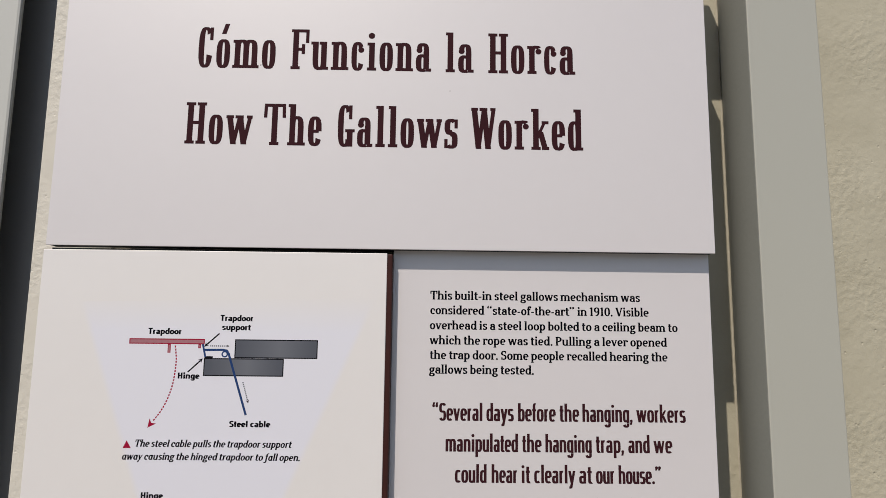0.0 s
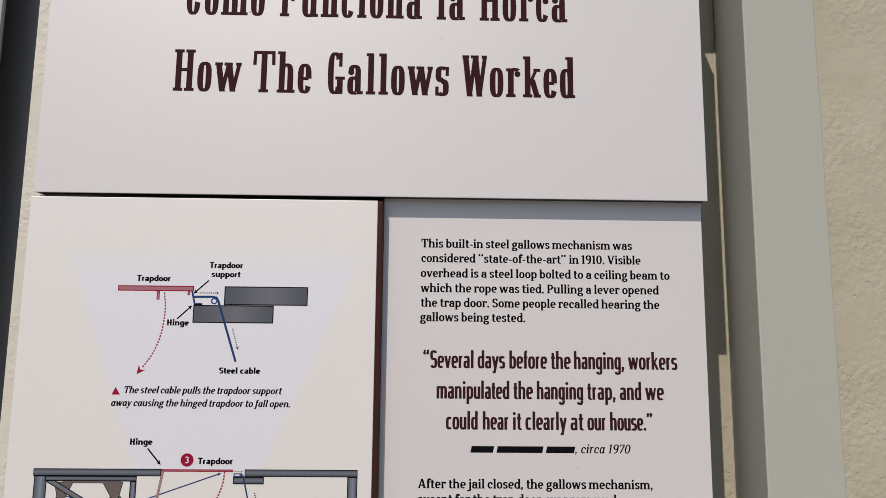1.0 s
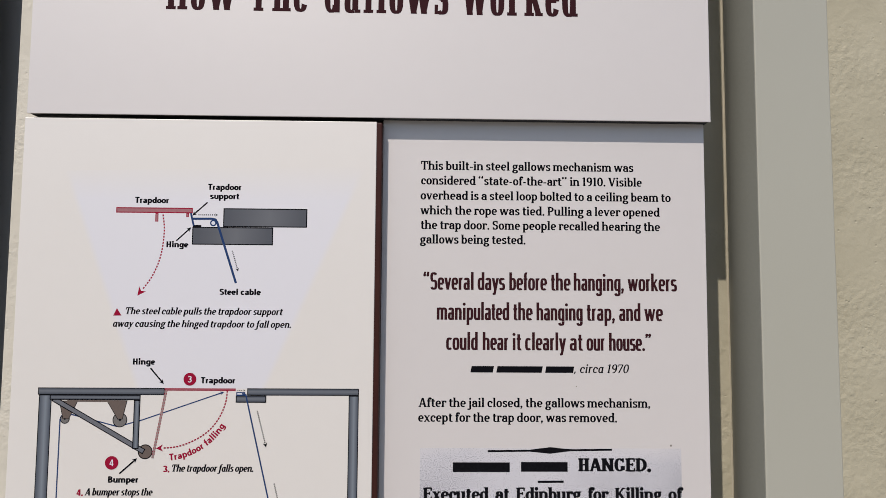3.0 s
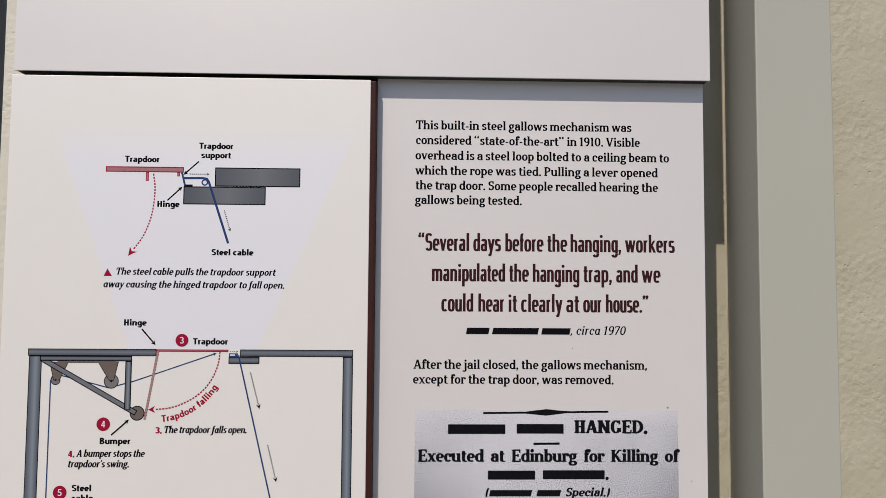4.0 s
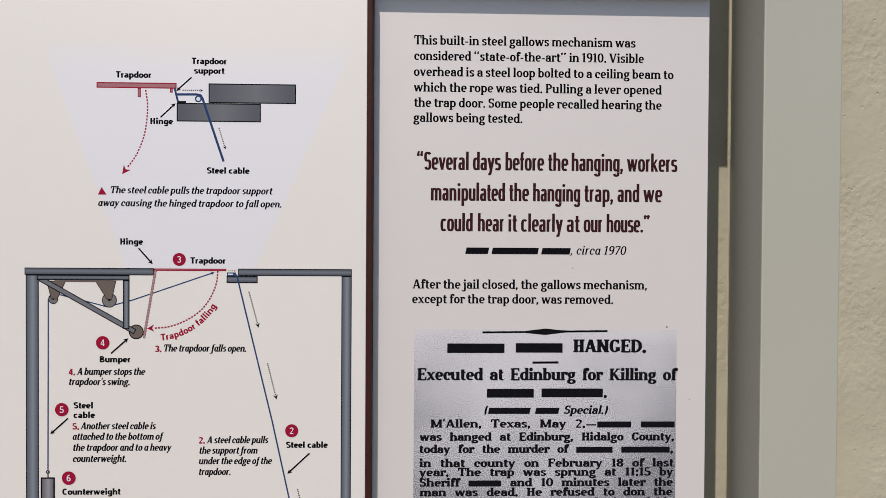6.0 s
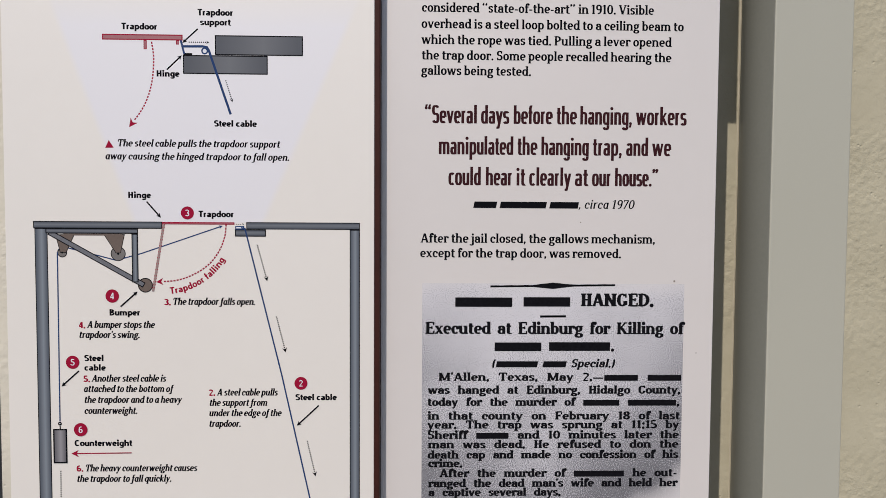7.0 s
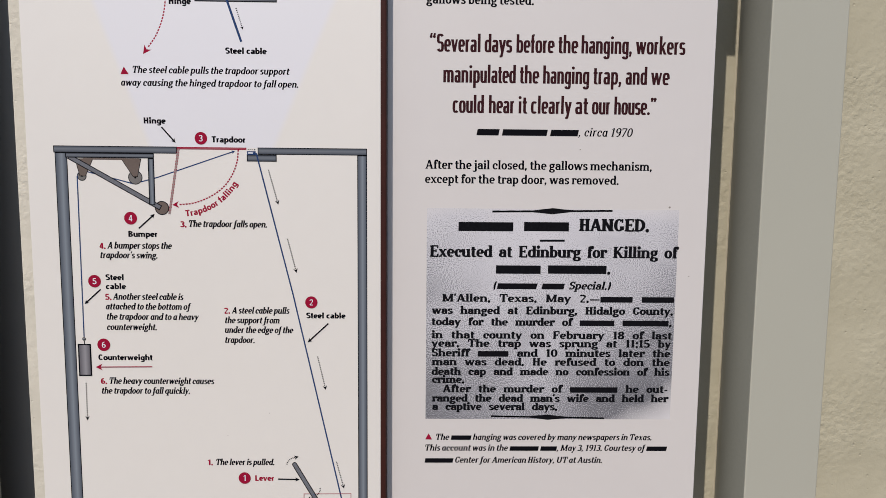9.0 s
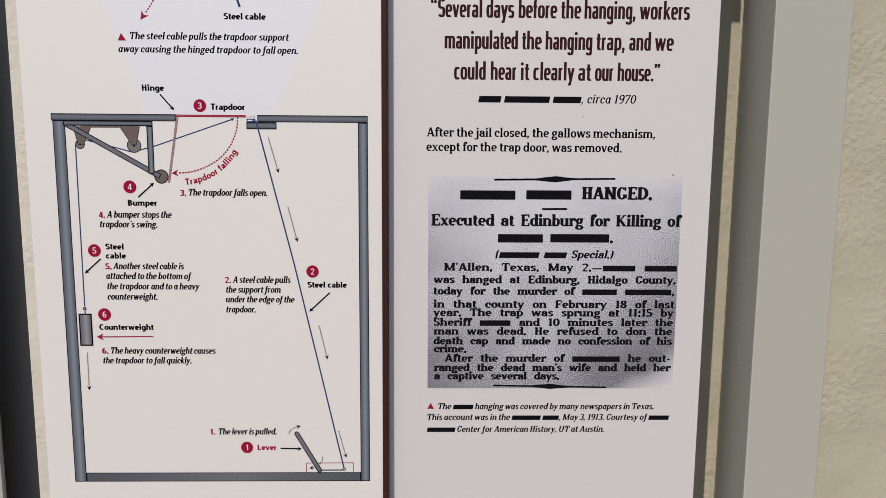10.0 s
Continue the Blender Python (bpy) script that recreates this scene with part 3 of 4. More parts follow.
def stroke_polys(st, s, kx):
    """Quads of one stroke in capital heights; kx narrows places but not weights."""
    W, T, E = st["stem"], st["hair"], st["slab"]
    k = s[0]
    if k == "S":
        _, x, y0, y1, f = s
        x *= kx
        y1 = min(y1, st["top"])
        out = [[(x - W / 2, y0), (x + W / 2, y0), (x + W / 2, y1), (x - W / 2, y1)]]
        if E:
            if "b" in f:
                out.append([(x - W / 2 - E, y0), (x + W / 2 + E, y0), (x + W / 2 + E, y0 + st["thick"]), (x - W / 2 - E, y0 + st["thick"])])
            if "r" in f:
                out.append([(x, y0), (x + W / 2 + E, y0), (x + W / 2 + E, y0 + st["thick"]), (x, y0 + st["thick"])])
            if "t" in f or "T" in f:
                r = W / 2 + (E if "T" in f else 0)
                out.append([(x - W / 2 - E, y1 - st["thick"]), (x + r, y1 - st["thick"]), (x + r, y1), (x - W / 2 - E, y1)])
        return out
    if k == "A":
        _, x0, x1, y0, y1, a0, a1 = s
        cx, cy = (x0 + x1) / 2 * kx, (y0 + y1) / 2
        rx, ry = (x1 - x0) / 2 * kx + W / 2, (y1 - y0) / 2 + 0.012
        ix, iy = max(rx - W, 0.02), max(ry - T, 0.02)
        n = max(3, int(abs(a1 - a0) / 20))
        e = 2 / st["square"]

        def at(p, q, a):
            c, d = math.cos(a), math.sin(a)
            return cx + p * math.copysign(abs(c) ** e, c), cy + q * math.copysign(abs(d) ** e, d)

        ang = [radians(a0 + (a1 - a0) * i / n) for i in range(n + 1)]
        return [[at(rx, ry, a), at(rx, ry, b), at(ix, iy, b), at(ix, iy, a)] for a, b in zip(ang, ang[1:])]
    if k == "L":
        _, x0, y0, x1, y1, w = s
        d = max(W * w * 0.5, T * 0.5)
        x0, x1 = x0 * kx, x1 * kx
        return [[(x0 - d, y0), (x0 + d, y0), (x1 + d, y1), (x1 - d, y1)]]
    if k == "H":
        _, x0, x1, y = s
        return [[(x0 * kx, y - T / 2), (x1 * kx, y - T / 2), (x1 * kx, y + T / 2), (x0 * kx, y + T / 2)]]
    if k == "K":
        if not E:
            return []
        _, x0, x1, y = s
        t = st["thick"] if y < 0.1 else -st["thick"]
        return [[(x0 * kx, y), (x1 * kx, y), (x1 * kx, y + t), (x0 * kx, y + t)]]
    _, x, y = s
    r = W * (0.54 if y < 0.9 else 0.58)
    y = st["top"] - 0.13 if y > 0.9 else y
    rz = max(r, 0.07) if not E else r
    ring = [(x * kx + r * math.cos(i * math.tau / 10), y + rz * math.sin(i * math.tau / 10)) for i in range(10)]
    return [ring]


def layout_drawn(text, st, width):
    """Polygons of a line, in mm from its start. A run of ~ is a plain bar."""
    size = st["height"]
    adv, i, x = [], 0, 0.0
    while i < len(text):
        ch = text[i]
        n = 1
        if ch == "~":
            while text[i + n:i + n + 1] == "~":
                n += 1
        adv.append((ch, n, x))
        x += (0.58 * n if ch == "~" else st["gap"] if ch == " " else st["set"].get(ch, st["face"][ch][0])) + st["loose"]
        i += n
    kx = width / size / (x - st["loose"] - 0.06)
    out, st["letter_starts"] = [], []
    for ch, n, gx in adv:
        if ch != " ":
            st["letter_starts"].append(len(out))
        ox = (gx - 0.03) * kx
        if ch == "~":
            out.append([(ox + 0.03, 0), (ox + (0.58 * n - 0.05) * kx, 0), (ox + (0.58 * n - 0.05) * kx, XH * 1.05), (ox + 0.03, XH * 1.05)])
            continue
        ox += (st["set"].get(ch, st["face"][ch][0]) - st["face"][ch][0]) / 2 * kx
        level = 0
        for s in st["face"][ch][1]:
            level += 1
            for p in stroke_polys(st, s, kx):
                level += s[0] == "S"
                out.append([(ox + px, py, level) for px, py in p])
    return [[((q[0] + q[1] * st["slant"]) * size, q[1] * size, q[2] if len(q) > 2 else 0) for q in p] for p in out]


# the title's own narrow slab letters, heavy and openly spaced
NARROW = dict(
    C=(0.43, (("A", .0975, .30, 0, 1, 38, 345), ("L", .335, 1, .335, .68, .5))),
    F=(0.49, (("S", .1425, 0, 1, "Tb"), ("H", .1425, .43, .9625), ("L", .425, 1, .425, .66, .5), ("H", .14, .33, .50), ("L", .33, .63, .33, .38, .4))),
    G=(0.47, (("A", .0975, .30, 0, 1, 38, 322), ("S", .325, 0, .42, ""), ("K", .21, .445, .42), ("L", .335, 1, .335, .66, .5))),
    H=(0.545, (("S", .1425, 0, 1, "Tb"), ("S", .4025, 0, 1, "Tb"), ("H", .1425, .4025, .51))),
    T=(0.575, (("S", .2875, 0, .96, "b"), ("H", .04, .535, .9625), ("L", .068, 1, .058, .66, .4), ("L", .507, 1, .517, .66, .4))),
    W=(0.66, (("L", .105, 1, .215, 0, 1), ("L", .345, 1, .215, 0, .7), ("L", .345, 1, .45, 0, 1), ("L", .585, 1, .45, 0, .7), ("K", .03, .20, 1), ("K", .235, .43, 1), ("K", .50, .63, 1))),
    a=(0.44, (("S", .285, .05, XH - .20, ""), ("A", .115, .285, XH - .42, XH, 0, 165), ("O", .115, XH - .17), ("A", .0975, .285, 0, .42, 60, 300), ("H", .19, .285, .39), ("H", .27, .41, .0375))),
    c=(0.37, (("A", .0975, .265, 0, XH, 35, 335), ("O", .265, XH - .19))),
    d=(0.44, (("S", .2875, 0, ASC, "tr"), ("A", .0975, .2875, 0, XH, 0, 360))),
    e=(0.39, (("A", .0975, .2925, 0, XH, 0, 335), ("H", .0975, .2925, M))),
    h=(0.49, (("S", .1425, 0, ASC, "tb"), ("A", .1425, .3475, XH - 2 * ARCH, XH, 0, 180), ("S", .3475, 0, XH - ARCH, "b"))),
    i=(0.30, (("S", .15, 0, XH, "tb"), ("O", .14, .95))),
    k=(0.49, (("S", .1425, 0, ASC, "tb"), ("L", .365, XH, .17, .28, .55), ("L", .25, .44, .375, 0, 1), ("K", .285, .455, XH), ("K", .285, .465, 0))),
    l=(0.30, (("S", .15, 0, ASC, "tb"),)),
    m=(0.70, (("S", .1425, 0, XH, "tb"), ("A", .1425, .35, XH - 2 * ARCH, XH, 0, 180), ("S", .35, 0, XH - ARCH, "b"), ("A", .35, .5575, XH - 2 * ARCH, XH, 0, 180), ("S", .5575, 0, XH - ARCH, "b"))),
    n=(0.49, (("S", .1425, 0, XH, "tb"), ("A", .1425, .3475, XH - 2 * ARCH, XH, 0, 180), ("S", .3475, 0, XH - ARCH, "b"))),
    o=(0.39, (("A", .0975, .2925, 0, XH, 0, 360),)),
    r=(0.40, (("S", .1425, 0, XH, "tb"), ("A", .1425, .34, XH - .40, XH, 48, 180), ("O", .305, XH - .14))),
    s=(0.39, (("A", .0975, .285, M - .02, XH, 40, 270), ("A", .0975, .285, 0, M + .04, -140, 90), ("L", .14, M + .09, .25, M - .07, .9), ("L", .315, XH, .315, XH - .22, .45), ("L", .065, .22, .065, 0, .45))),
    u=(0.48, (("S", .1325, ARCH, XH, "t"), ("A", .1325, .3375, 0, 2 * ARCH, 180, 360), ("S", .3375, 0, XH, "tr"))),
    w=(0.68, (("L", .11, XH, .22, 0, 1), ("L", .355, XH, .22, 0, .7), ("L", .355, XH, .465, 0, 1), ("L", .60, XH, .465, 0, .7), ("K", .03, .21, XH), ("K", .245, .44, XH), ("K", .515, .65, XH))),
)
NARROW["ó"] = (0.39, (*NARROW["o"][1], ("L", .27, 1.10, .19, .84, .8)))
# plain sans letters for labels, numerals and the quotation
SANS = dict(FACE)
SANS.update(
    T=(0.64, (("S", .32, 0, 1, ""), ("H", .03, .61, .92))),
    C=(0.70, (("A", .13, .58, 0, 1, 45, 315),)),
    S=(0.64, (("A", .13, .52, .46, 1, 25, 270), ("A", .13, .52, 0, .57, -155, 90))),
    a=(0.59, (("S", .44, 0, XH - .20, ""), ("A", .14, .44, XH - .42, XH, 0, 160), ("A", .12, .44, 0, .42, 55, 305), ("H", .27, .44, .37))),
    c=(0.55, (("A", .12, .47, 0, XH, 45, 315),)),
    d=(0.62, (("S", .48, 0, ASC, ""), ("A", .12, .48, 0, XH, 0, 360))),
    f=(0.38, (("S", .17, 0, ASC - .2, ""), ("A", .17, .45, ASC - .42, ASC, 88, 180), ("H", .01, .35, XH - .06))),
    g=(0.62, (("A", .12, .48, 0, XH, 0, 360), ("S", .48, -.06, XH, ""), ("A", .12, .48, DSC, .16, 195, 360))),
    r=(0.42, (("S", .14, 0, XH, ""), ("A", .14, .50, XH - .48, XH, 85, 180))),
    s=(0.54, (("A", .12, .43, M - .03, XH, 25, 270), ("A", .12, .43, 0, M + .05, -155, 90))),
    t=(0.38, (("S", .17, .14, .92, ""), ("A", .17, .44, 0, .30, 180, 290), ("H", .01, .35, XH - .06))),
    u=(0.62, (("S", .13, ARCH, XH, ""), ("A", .13, .49, 0, 2 * ARCH, 180, 360), ("S", .49, 0, XH, ""))),
    y=(0.58, (("L", .10, XH, .30, 0, 1), ("L", .50, XH, .21, DSC + .03, .95), ("H", .06, .24, DSC + .07))),
)
SANS["1"] = (0.42, (("S", .27, 0, 1, ""), ("L", .25, .99, .08, .78, .7)))
# cursive forms of the serif letters
ITALIC = dict(FACE)
ITALIC.update(
    a=(0.60, (("A", .11, .45, 0, XH, 0, 360), ("S", .45, 0, XH, "r"))),
    f=(0.42, (("S", .20, -.16, ASC - .2, ""), ("A", .20, .48, ASC - .4, ASC, 60, 180), ("A", -.06, .20, DSC, .02, 215, 360), ("H", .05, .38, XH - .05))),
    h=(0.64, (("S", .14, 0, ASC, "t"), ("A", .14, .50, XH - 2 * ARCH, XH, 0, 180), ("S", .50, 0, XH - ARCH, "r"))),
    i=(0.31, (("S", .15, 0, XH, "tr"), ("O", .15, .95))),
    k=(0.58, (("S", .14, 0, ASC, "t"), ("L", .48, XH, .17, .28, .7), ("L", .25, .38, .50, 0, 1))),
    l=(0.31, (("S", .15, 0, ASC, "tr"),)),
    m=(0.96, (("S", .14, 0, XH, "t"), ("A", .14, .48, XH - 2 * ARCH, XH, 0, 180), ("S", .48, 0, XH - ARCH, ""), ("A", .48, .82, XH - 2 * ARCH, XH, 0, 180), ("S", .82, 0, XH - ARCH, "r"))),
    n=(0.64, (("S", .14, 0, XH, "t"), ("A", .14, .50, XH - 2 * ARCH, XH, 0, 180), ("S", .50, 0, XH - ARCH, "r"))),
    p=(0.62, (("S", .14, DSC, XH, "t"), ("A", .14, .50, 0, XH, -180, 180))),
    r=(0.46, (("S", .15, 0, XH, "t"), ("A", .15, .50, XH - .44, XH, 65, 180))),
    s=(0.49, (("A", .11, .39, M - .02, XH, 30, 270), ("A", .11, .39, 0, M + .04, -150, 90), ("L", .16, M + .09, .35, M - .07, .9))),
    v=(0.56, (("L", .10, XH, .28, 0, 1), ("L", .48, XH, .28, 0, .7))),
    w=(0.84, (("L", .10, XH, .26, 0, 1), ("L", .43, XH, .26, 0, .7), ("L", .43, XH, .59, 0, 1), ("L", .76, XH, .59, 0, .7))),
    x=(0.58, (("L", .12, XH, .46, 0, 1), ("L", .48, XH, .10, 0, .6))),
    y=(0.56, (("L", .10, XH, .28, .02, 1), ("L", .48, XH, .14, DSC + .04, .7), ("O", .12, DSC + .08))),
)
TITLE = style(40.2, WINE, 0.135, 0.078, 0.042, 0.075, 0.0, 3.0, 0.01, top=1.0, face=NARROW)
BODY = style(8.0, INK, 0.212, 0.13, 0.06, 0.088, gap=0.23)
QUOTE = style(15.4, WINE, 0.158, 0.122, 0.0, 0.0, 0.0, 3.0, 0.03, face=SANS)
SIGNED = style(7.7, INK, 0.17, 0.105, 0.045, 0.085, 0.2, face=ITALIC)
HEADLINE = style(11.4, PRESS, 0.29, 0.13, 0.065, 0.12)
SUBHEAD = style(10.6, PRESS, 0.27, 0.13, 0.055, 0.11, gap=0.48)
DATELINE = style(7.4, PRESS, 0.26, 0.15, 0.04, 0.11, 0.22, gap=0.45)
NEWS = style(7.3, PRESS, 0.315, 0.165, 0.06, 0.14, gap=0.74)
CAPTION = style(6.0, INK, 0.22, 0.135, 0.045, 0.09, 0.2, gap=0.22, face=ITALIC)
LABEL = style(5.3, INK, 0.295, 0.215, 0.0, 0.0, 0.0, 2.4, face=SANS)
LABEL_RED = style(5.3, RED, 0.285, 0.21, 0.0, 0.0, 0.0, 2.4, face=SANS)
STEP = style(5.3, RED, 0.285, 0.21, 0.0, 0.0, face=SANS)
ARC = style(5.6, RED, 0.26, 0.195, 0.0, 0.0, 0.0, 2.4, face=SANS)
NUMERAL = style(5.4, PALE, 0.165, 0.13, 0.0, 0.0, face=SANS)


def print_polys(panel_ob, name, polys, mat, parent=None):
    """Overlapping strokes lie a micron apart."""
    y = lift(panel_ob) if parent else panel_ob["plane"] - 0.00006
    bm = bmesh.new()
    for p in polys:
        vs = [bm.verts.new((q[0] / 1000, y - 0.000002 * (q[2] if len(q) > 2 else 0), q[1] / 1000)) for q in p]
        fc = bm.faces.new(vs)
        fc.normal_update()
        if fc.normal.y > 0:
            fc.normal_flip()
    return part(name, bm, mat, parent or panel_ob)


def write(panel_ob, text, x, z, width, st, parent=None, name="text_line"):
    polys = layout_drawn(text, st, width)
    if name == "letter":
        at = [*st["letter_starts"], len(polys)]
        for a, b in zip(at, at[1:]):
            print_polys(panel_ob, name, [[(x + q[0], z + q[1], *q[2:]) for q in p] for p in polys[a:b]], st["mat"], parent)
        return
    return print_polys(panel_ob, name, [[(x + q[0], z + q[1], *q[2:]) for q in p] for p in polys], st["mat"], parent)


def arc_write(panel_ob, text, x, z, r, a0, a1, st):
    """Lettering that follows an arc; angles in degrees."""
    span = radians(a1 - a0) * r
    out = []
    for p in layout_drawn(text, st, span):
        q = []
        for px, py, *level in p:
            a = radians(a0) + px / r
            q.append((x + math.cos(a) * (r - py), z + math.sin(a) * (r - py), *level))
        out.append(q)
    return print_polys(panel_ob, "text_line", out, st["mat"])


def badge(panel_ob, x, z, r, digit):
    ob = disc(panel_ob, "number_badge", x, z, r, RED, None, 0)
    w = r * (0.42 if digit == "1" else 0.60)
    write(panel_ob, digit, x - w * 0.5, z - 2.7, w, NUMERAL, ob, "numeral")
    return ob


def cutting(panel_ob, x0, z0, x1, z1):
    return flat(panel_ob, "newspaper_cutting", [[(x0, z0), (x1, z0), (x1, z1), (x0, z1)]], NEWSPRINT, "grey speckled newspaper reproduction")


# header lettering
write(header, "Cómo", -180.3, 1672.0, 73.1, TITLE, name="letter")
write(header, "Funciona", -92.5, 1671.7, 133.7, TITLE, name="letter")
write(header, "la", 54.7, 1671.4, 27.1, TITLE, name="letter")
write(header, "Horca", 95.7, 1671.2, 83.4, TITLE, name="letter")
write(header, "How", -188.0, 1597.1, 62.3, TITLE, name="letter")
write(header, "The", -114.7, 1596.9, 53.9, TITLE, name="letter")
write(header, "Gallows", -45.5, 1596.6, 112.7, TITLE, name="letter")
write(header, "Worked", 79.6, 1596.3, 106.1, TITLE, name="letter")
# story panel text
write(story, "This built-in steel gallows mechanism was", 43.5, 1455.3, 194.3, BODY)
write(story, "considered “state-of-the-art” in 1910. Visible", 43.6, 1441.8, 201.8, BODY)
write(story, "overhead is a steel loop bolted to a ceiling beam to", 43.3, 1428.0, 228.5, BODY)
write(story, "which the rope was tied. Pulling a lever opened", 43.5, 1414.4, 217.9, BODY)
write(story, "the trap door. Some people recalled hearing the", 43.7, 1401.1, 217.8, BODY)
write(story, "gallows being tested.", 43.3, 1388.0, 95.5, BODY)
write(story, "“Several", 46.5, 1346.5, 45.4, QUOTE, name="letter")
write(story, "days", 95.6, 1346.5, 24.1, QUOTE, name="letter")
write(story, "before", 124.0, 1346.5, 33.7, QUOTE, name="letter")
write(story, "the", 161.8, 1346.5, 17.2, QUOTE, name="letter")
write(story, "hanging,", 182.4, 1346.5, 45.3, QUOTE, name="letter")
write(story, "workers", 231.7, 1346.5, 44.1, QUOTE, name="letter")
write(story, "manipulated", 58.9, 1319.6, 64.8, QUOTE, name="letter")
write(story, "the", 127.8, 1319.6, 16.8, QUOTE, name="letter")
write(story, "hanging", 148.6, 1319.6, 41.4, QUOTE, name="letter")
write(story, "trap,", 194.1, 1319.6, 25.2, QUOTE, name="letter")
write(story, "and", 223.4, 1319.6, 19.0, QUOTE, name="letter")
write(story, "we", 246.4, 1319.6, 16.3, QUOTE, name="letter")
write(story, "could", 67.6, 1292.9, 27.9, QUOTE, name="letter")
write(story, "hear", 100.2, 1292.9, 22.8, QUOTE, name="letter")
write(story, "it", 126.8, 1292.9, 7.5, QUOTE, name="letter")
write(story, "clearly", 138.3, 1292.9, 36.1, QUOTE, name="letter")
write(story, "at", 178.4, 1292.9, 11.3, QUOTE, name="letter")
write(story, "our", 193.8, 1292.9, 16.1, QUOTE, name="letter")
write(story, "house.”", 213.9, 1292.9, 38.2, QUOTE, name="letter")
write(story, "~~~~ ~~~~~~~~ ~~~~~, circa 1970", 89.2, 1273.0, 141.6, SIGNED)
write(story, "After the jail closed, the gallows mechanism,", 43.4, 1242.5, 207.0, BODY)
write(story, "except for the trap door, was removed.", 43.1, 1229.6, 177.3, BODY)
# newspaper cutting
cutting(story, 45.0, 1007.9, 277.3, 1206.8)
swelled(story, "printed_rule", [(104.8, 1204.1), (215.5, 1205.6)], 1.8, PRESS)
write(story, "~~~~~", 74.2, 1186.0, 50.5, HEADLINE)
write(story, "~~~~~", 134.4, 1186.4, 41.6, HEADLINE)
write(story, "HANGED.", 185.6, 1186.8, 64.3, HEADLINE)
line(story, "printed_rule", [(149.1, 1177.6), (172.2, 1177.8)], 2.0, PRESS)
write(story, "Executed at Edinburg for Killing of", 48.3, 1162.0, 228.8, SUBHEAD)
write(story, "~~~~~~", 109.2, 1146.7, 41.6, SUBHEAD)
write(story, "~~~~~~~~.", 157.4, 1147.0, 58.0, SUBHEAD)
write(story, "(~~~~~~~ ~~~~ Special.)", 106.9, 1132.3, 109.0, DATELINE)
write(story, "M'Allen, Texas, May 2.—~~~~~ ~~~~~", 59.9, 1120.2, 216.5, NEWS)
write(story, "was hanged at Edinburg, Hidalgo County,", 50.6, 1108.6, 225.1, NEWS)
write(story, "today for the murder of ~~~~~~ ~~~~~~~~,", 50.3, 1097.8, 224.6, NEWS)
write(story, "in that county on February 18 of last", 50.5, 1085.4, 225.1, NEWS)
write(story, "year. The trap was sprung at 11:15 by", 50.5, 1077.4, 224.6, NEWS)
write(story, "Sheriff ~~~~~ and 10 minutes later the", 50.5, 1068.2, 224.4, NEWS)
write(story, "man was dead. He refused to don the", 51.1, 1059.7, 223.6, NEWS)
write(story, "death cap and made no confession of his", 50.7, 1050.4, 224.0, NEWS)
write(story, "crime.", 51.2, 1042.7, 30.1, NEWS)
write(story, "After the murder of ~~~~~~~~ he out-", 61.2, 1033.7, 212.9, NEWS)
write(story, "ranged the dead man's wife and held her", 51.5, 1024.6, 223.0, NEWS)
write(story, "a captive several days.", 51.6, 1016.5, 117.9, NEWS)
swelled(story, "printed_rule", [(106.9, 1010.6), (214.3, 1008.9)], 1.6, PRESS)
poly(story, "red_pointer", [(44.8, 987.7), (48.1, 993.7), (51.4, 987.6)], RED, None, 0.6)
write(story, "The ~~~~~ hanging was covered by many newspapers in Texas.", 54.4, 987.3, 206.3, CAPTION)
write(story, "This account was in the ~~~~~~~ ~~~~, May 3, 1913. Courtesy of ~~~~~", 44.2, 976.7, 231.1, CAPTION)
write(story, "~~~~~~~ Center for American History, UT at Austin.", 44.4, 964.8, 169.6, CAPTION)
# upper diagram
poly(diagram, "pale_wedge", [(-274.4, 1448.8), (-3.6, 1455.6), (-87.8, 1259.2), (-201.6, 1258.7)], WEDGE, None, 0.6)
dashes(diagram, "swing_path", [(-183.5, 1410.7), (-181.9, 1396.0), (-184.1, 1374.9), (-191.0, 1356.1), (-203.2, 1339.0)], 1.25, RED, head=7.5)
box(diagram, "trapdoor", -224.6, 1411.9, -157.6, 1416.8, PINK, RED, 0.7)
box(diagram, "stop", -190.2, 1404.3, -187.5, 1411.9, PINK, RED, 0.5)
box(diagram, "stop", -163.2, 1408.5, -160.8, 1412.2, PINK, RED, 0.5)
box(diagram, "beam", -157.5, 1384.2, -86.5, 1400.0, STEEL, INK, 0.7)
box(diagram, "beam", -130.7, 1400.1, -56.8, 1416.8, STEEL, INK, 0.7)
box(diagram, "hinge_plate", -157.1, 1400.0, -149.7, 1401.6, INK, None, 0.7)
line(diagram, "support_arm", [(-159.2, 1412.2), (-156.4, 1401.0)], 1.7, BLUE)
disc(diagram, "pulley", -139.3, 1403.5, 2.9, PALE, BLUE, 0.9)
line(diagram, "cable", [(-157.7, 1407.1), (-141.1, 1407.3), (-137.5, 1406.6), (-135.8, 1403.9), (-117.9, 1350.6)], 2.0, BLUE)
arrow(diagram, "pointer", [(-144.9, 1421.8), (-157.9, 1409.9)], 1.25, INK)
arrow(diagram, "pointer", [(-171.1, 1387.5), (-158.4, 1399.6)], 1.25, INK)
dots(diagram, "pull_arrow", [(-152.5, 1410.7), (-135.4, 1410.7)], 1.0, INK, head=2.2)
dots(diagram, "pull_arrow", [(-121.9, 1379.2), (-116.3, 1360.9)], 1.0, INK, head=2.6)
write(diagram, "Trapdoor", -208.4, 1420.7, 29.7, LABEL)
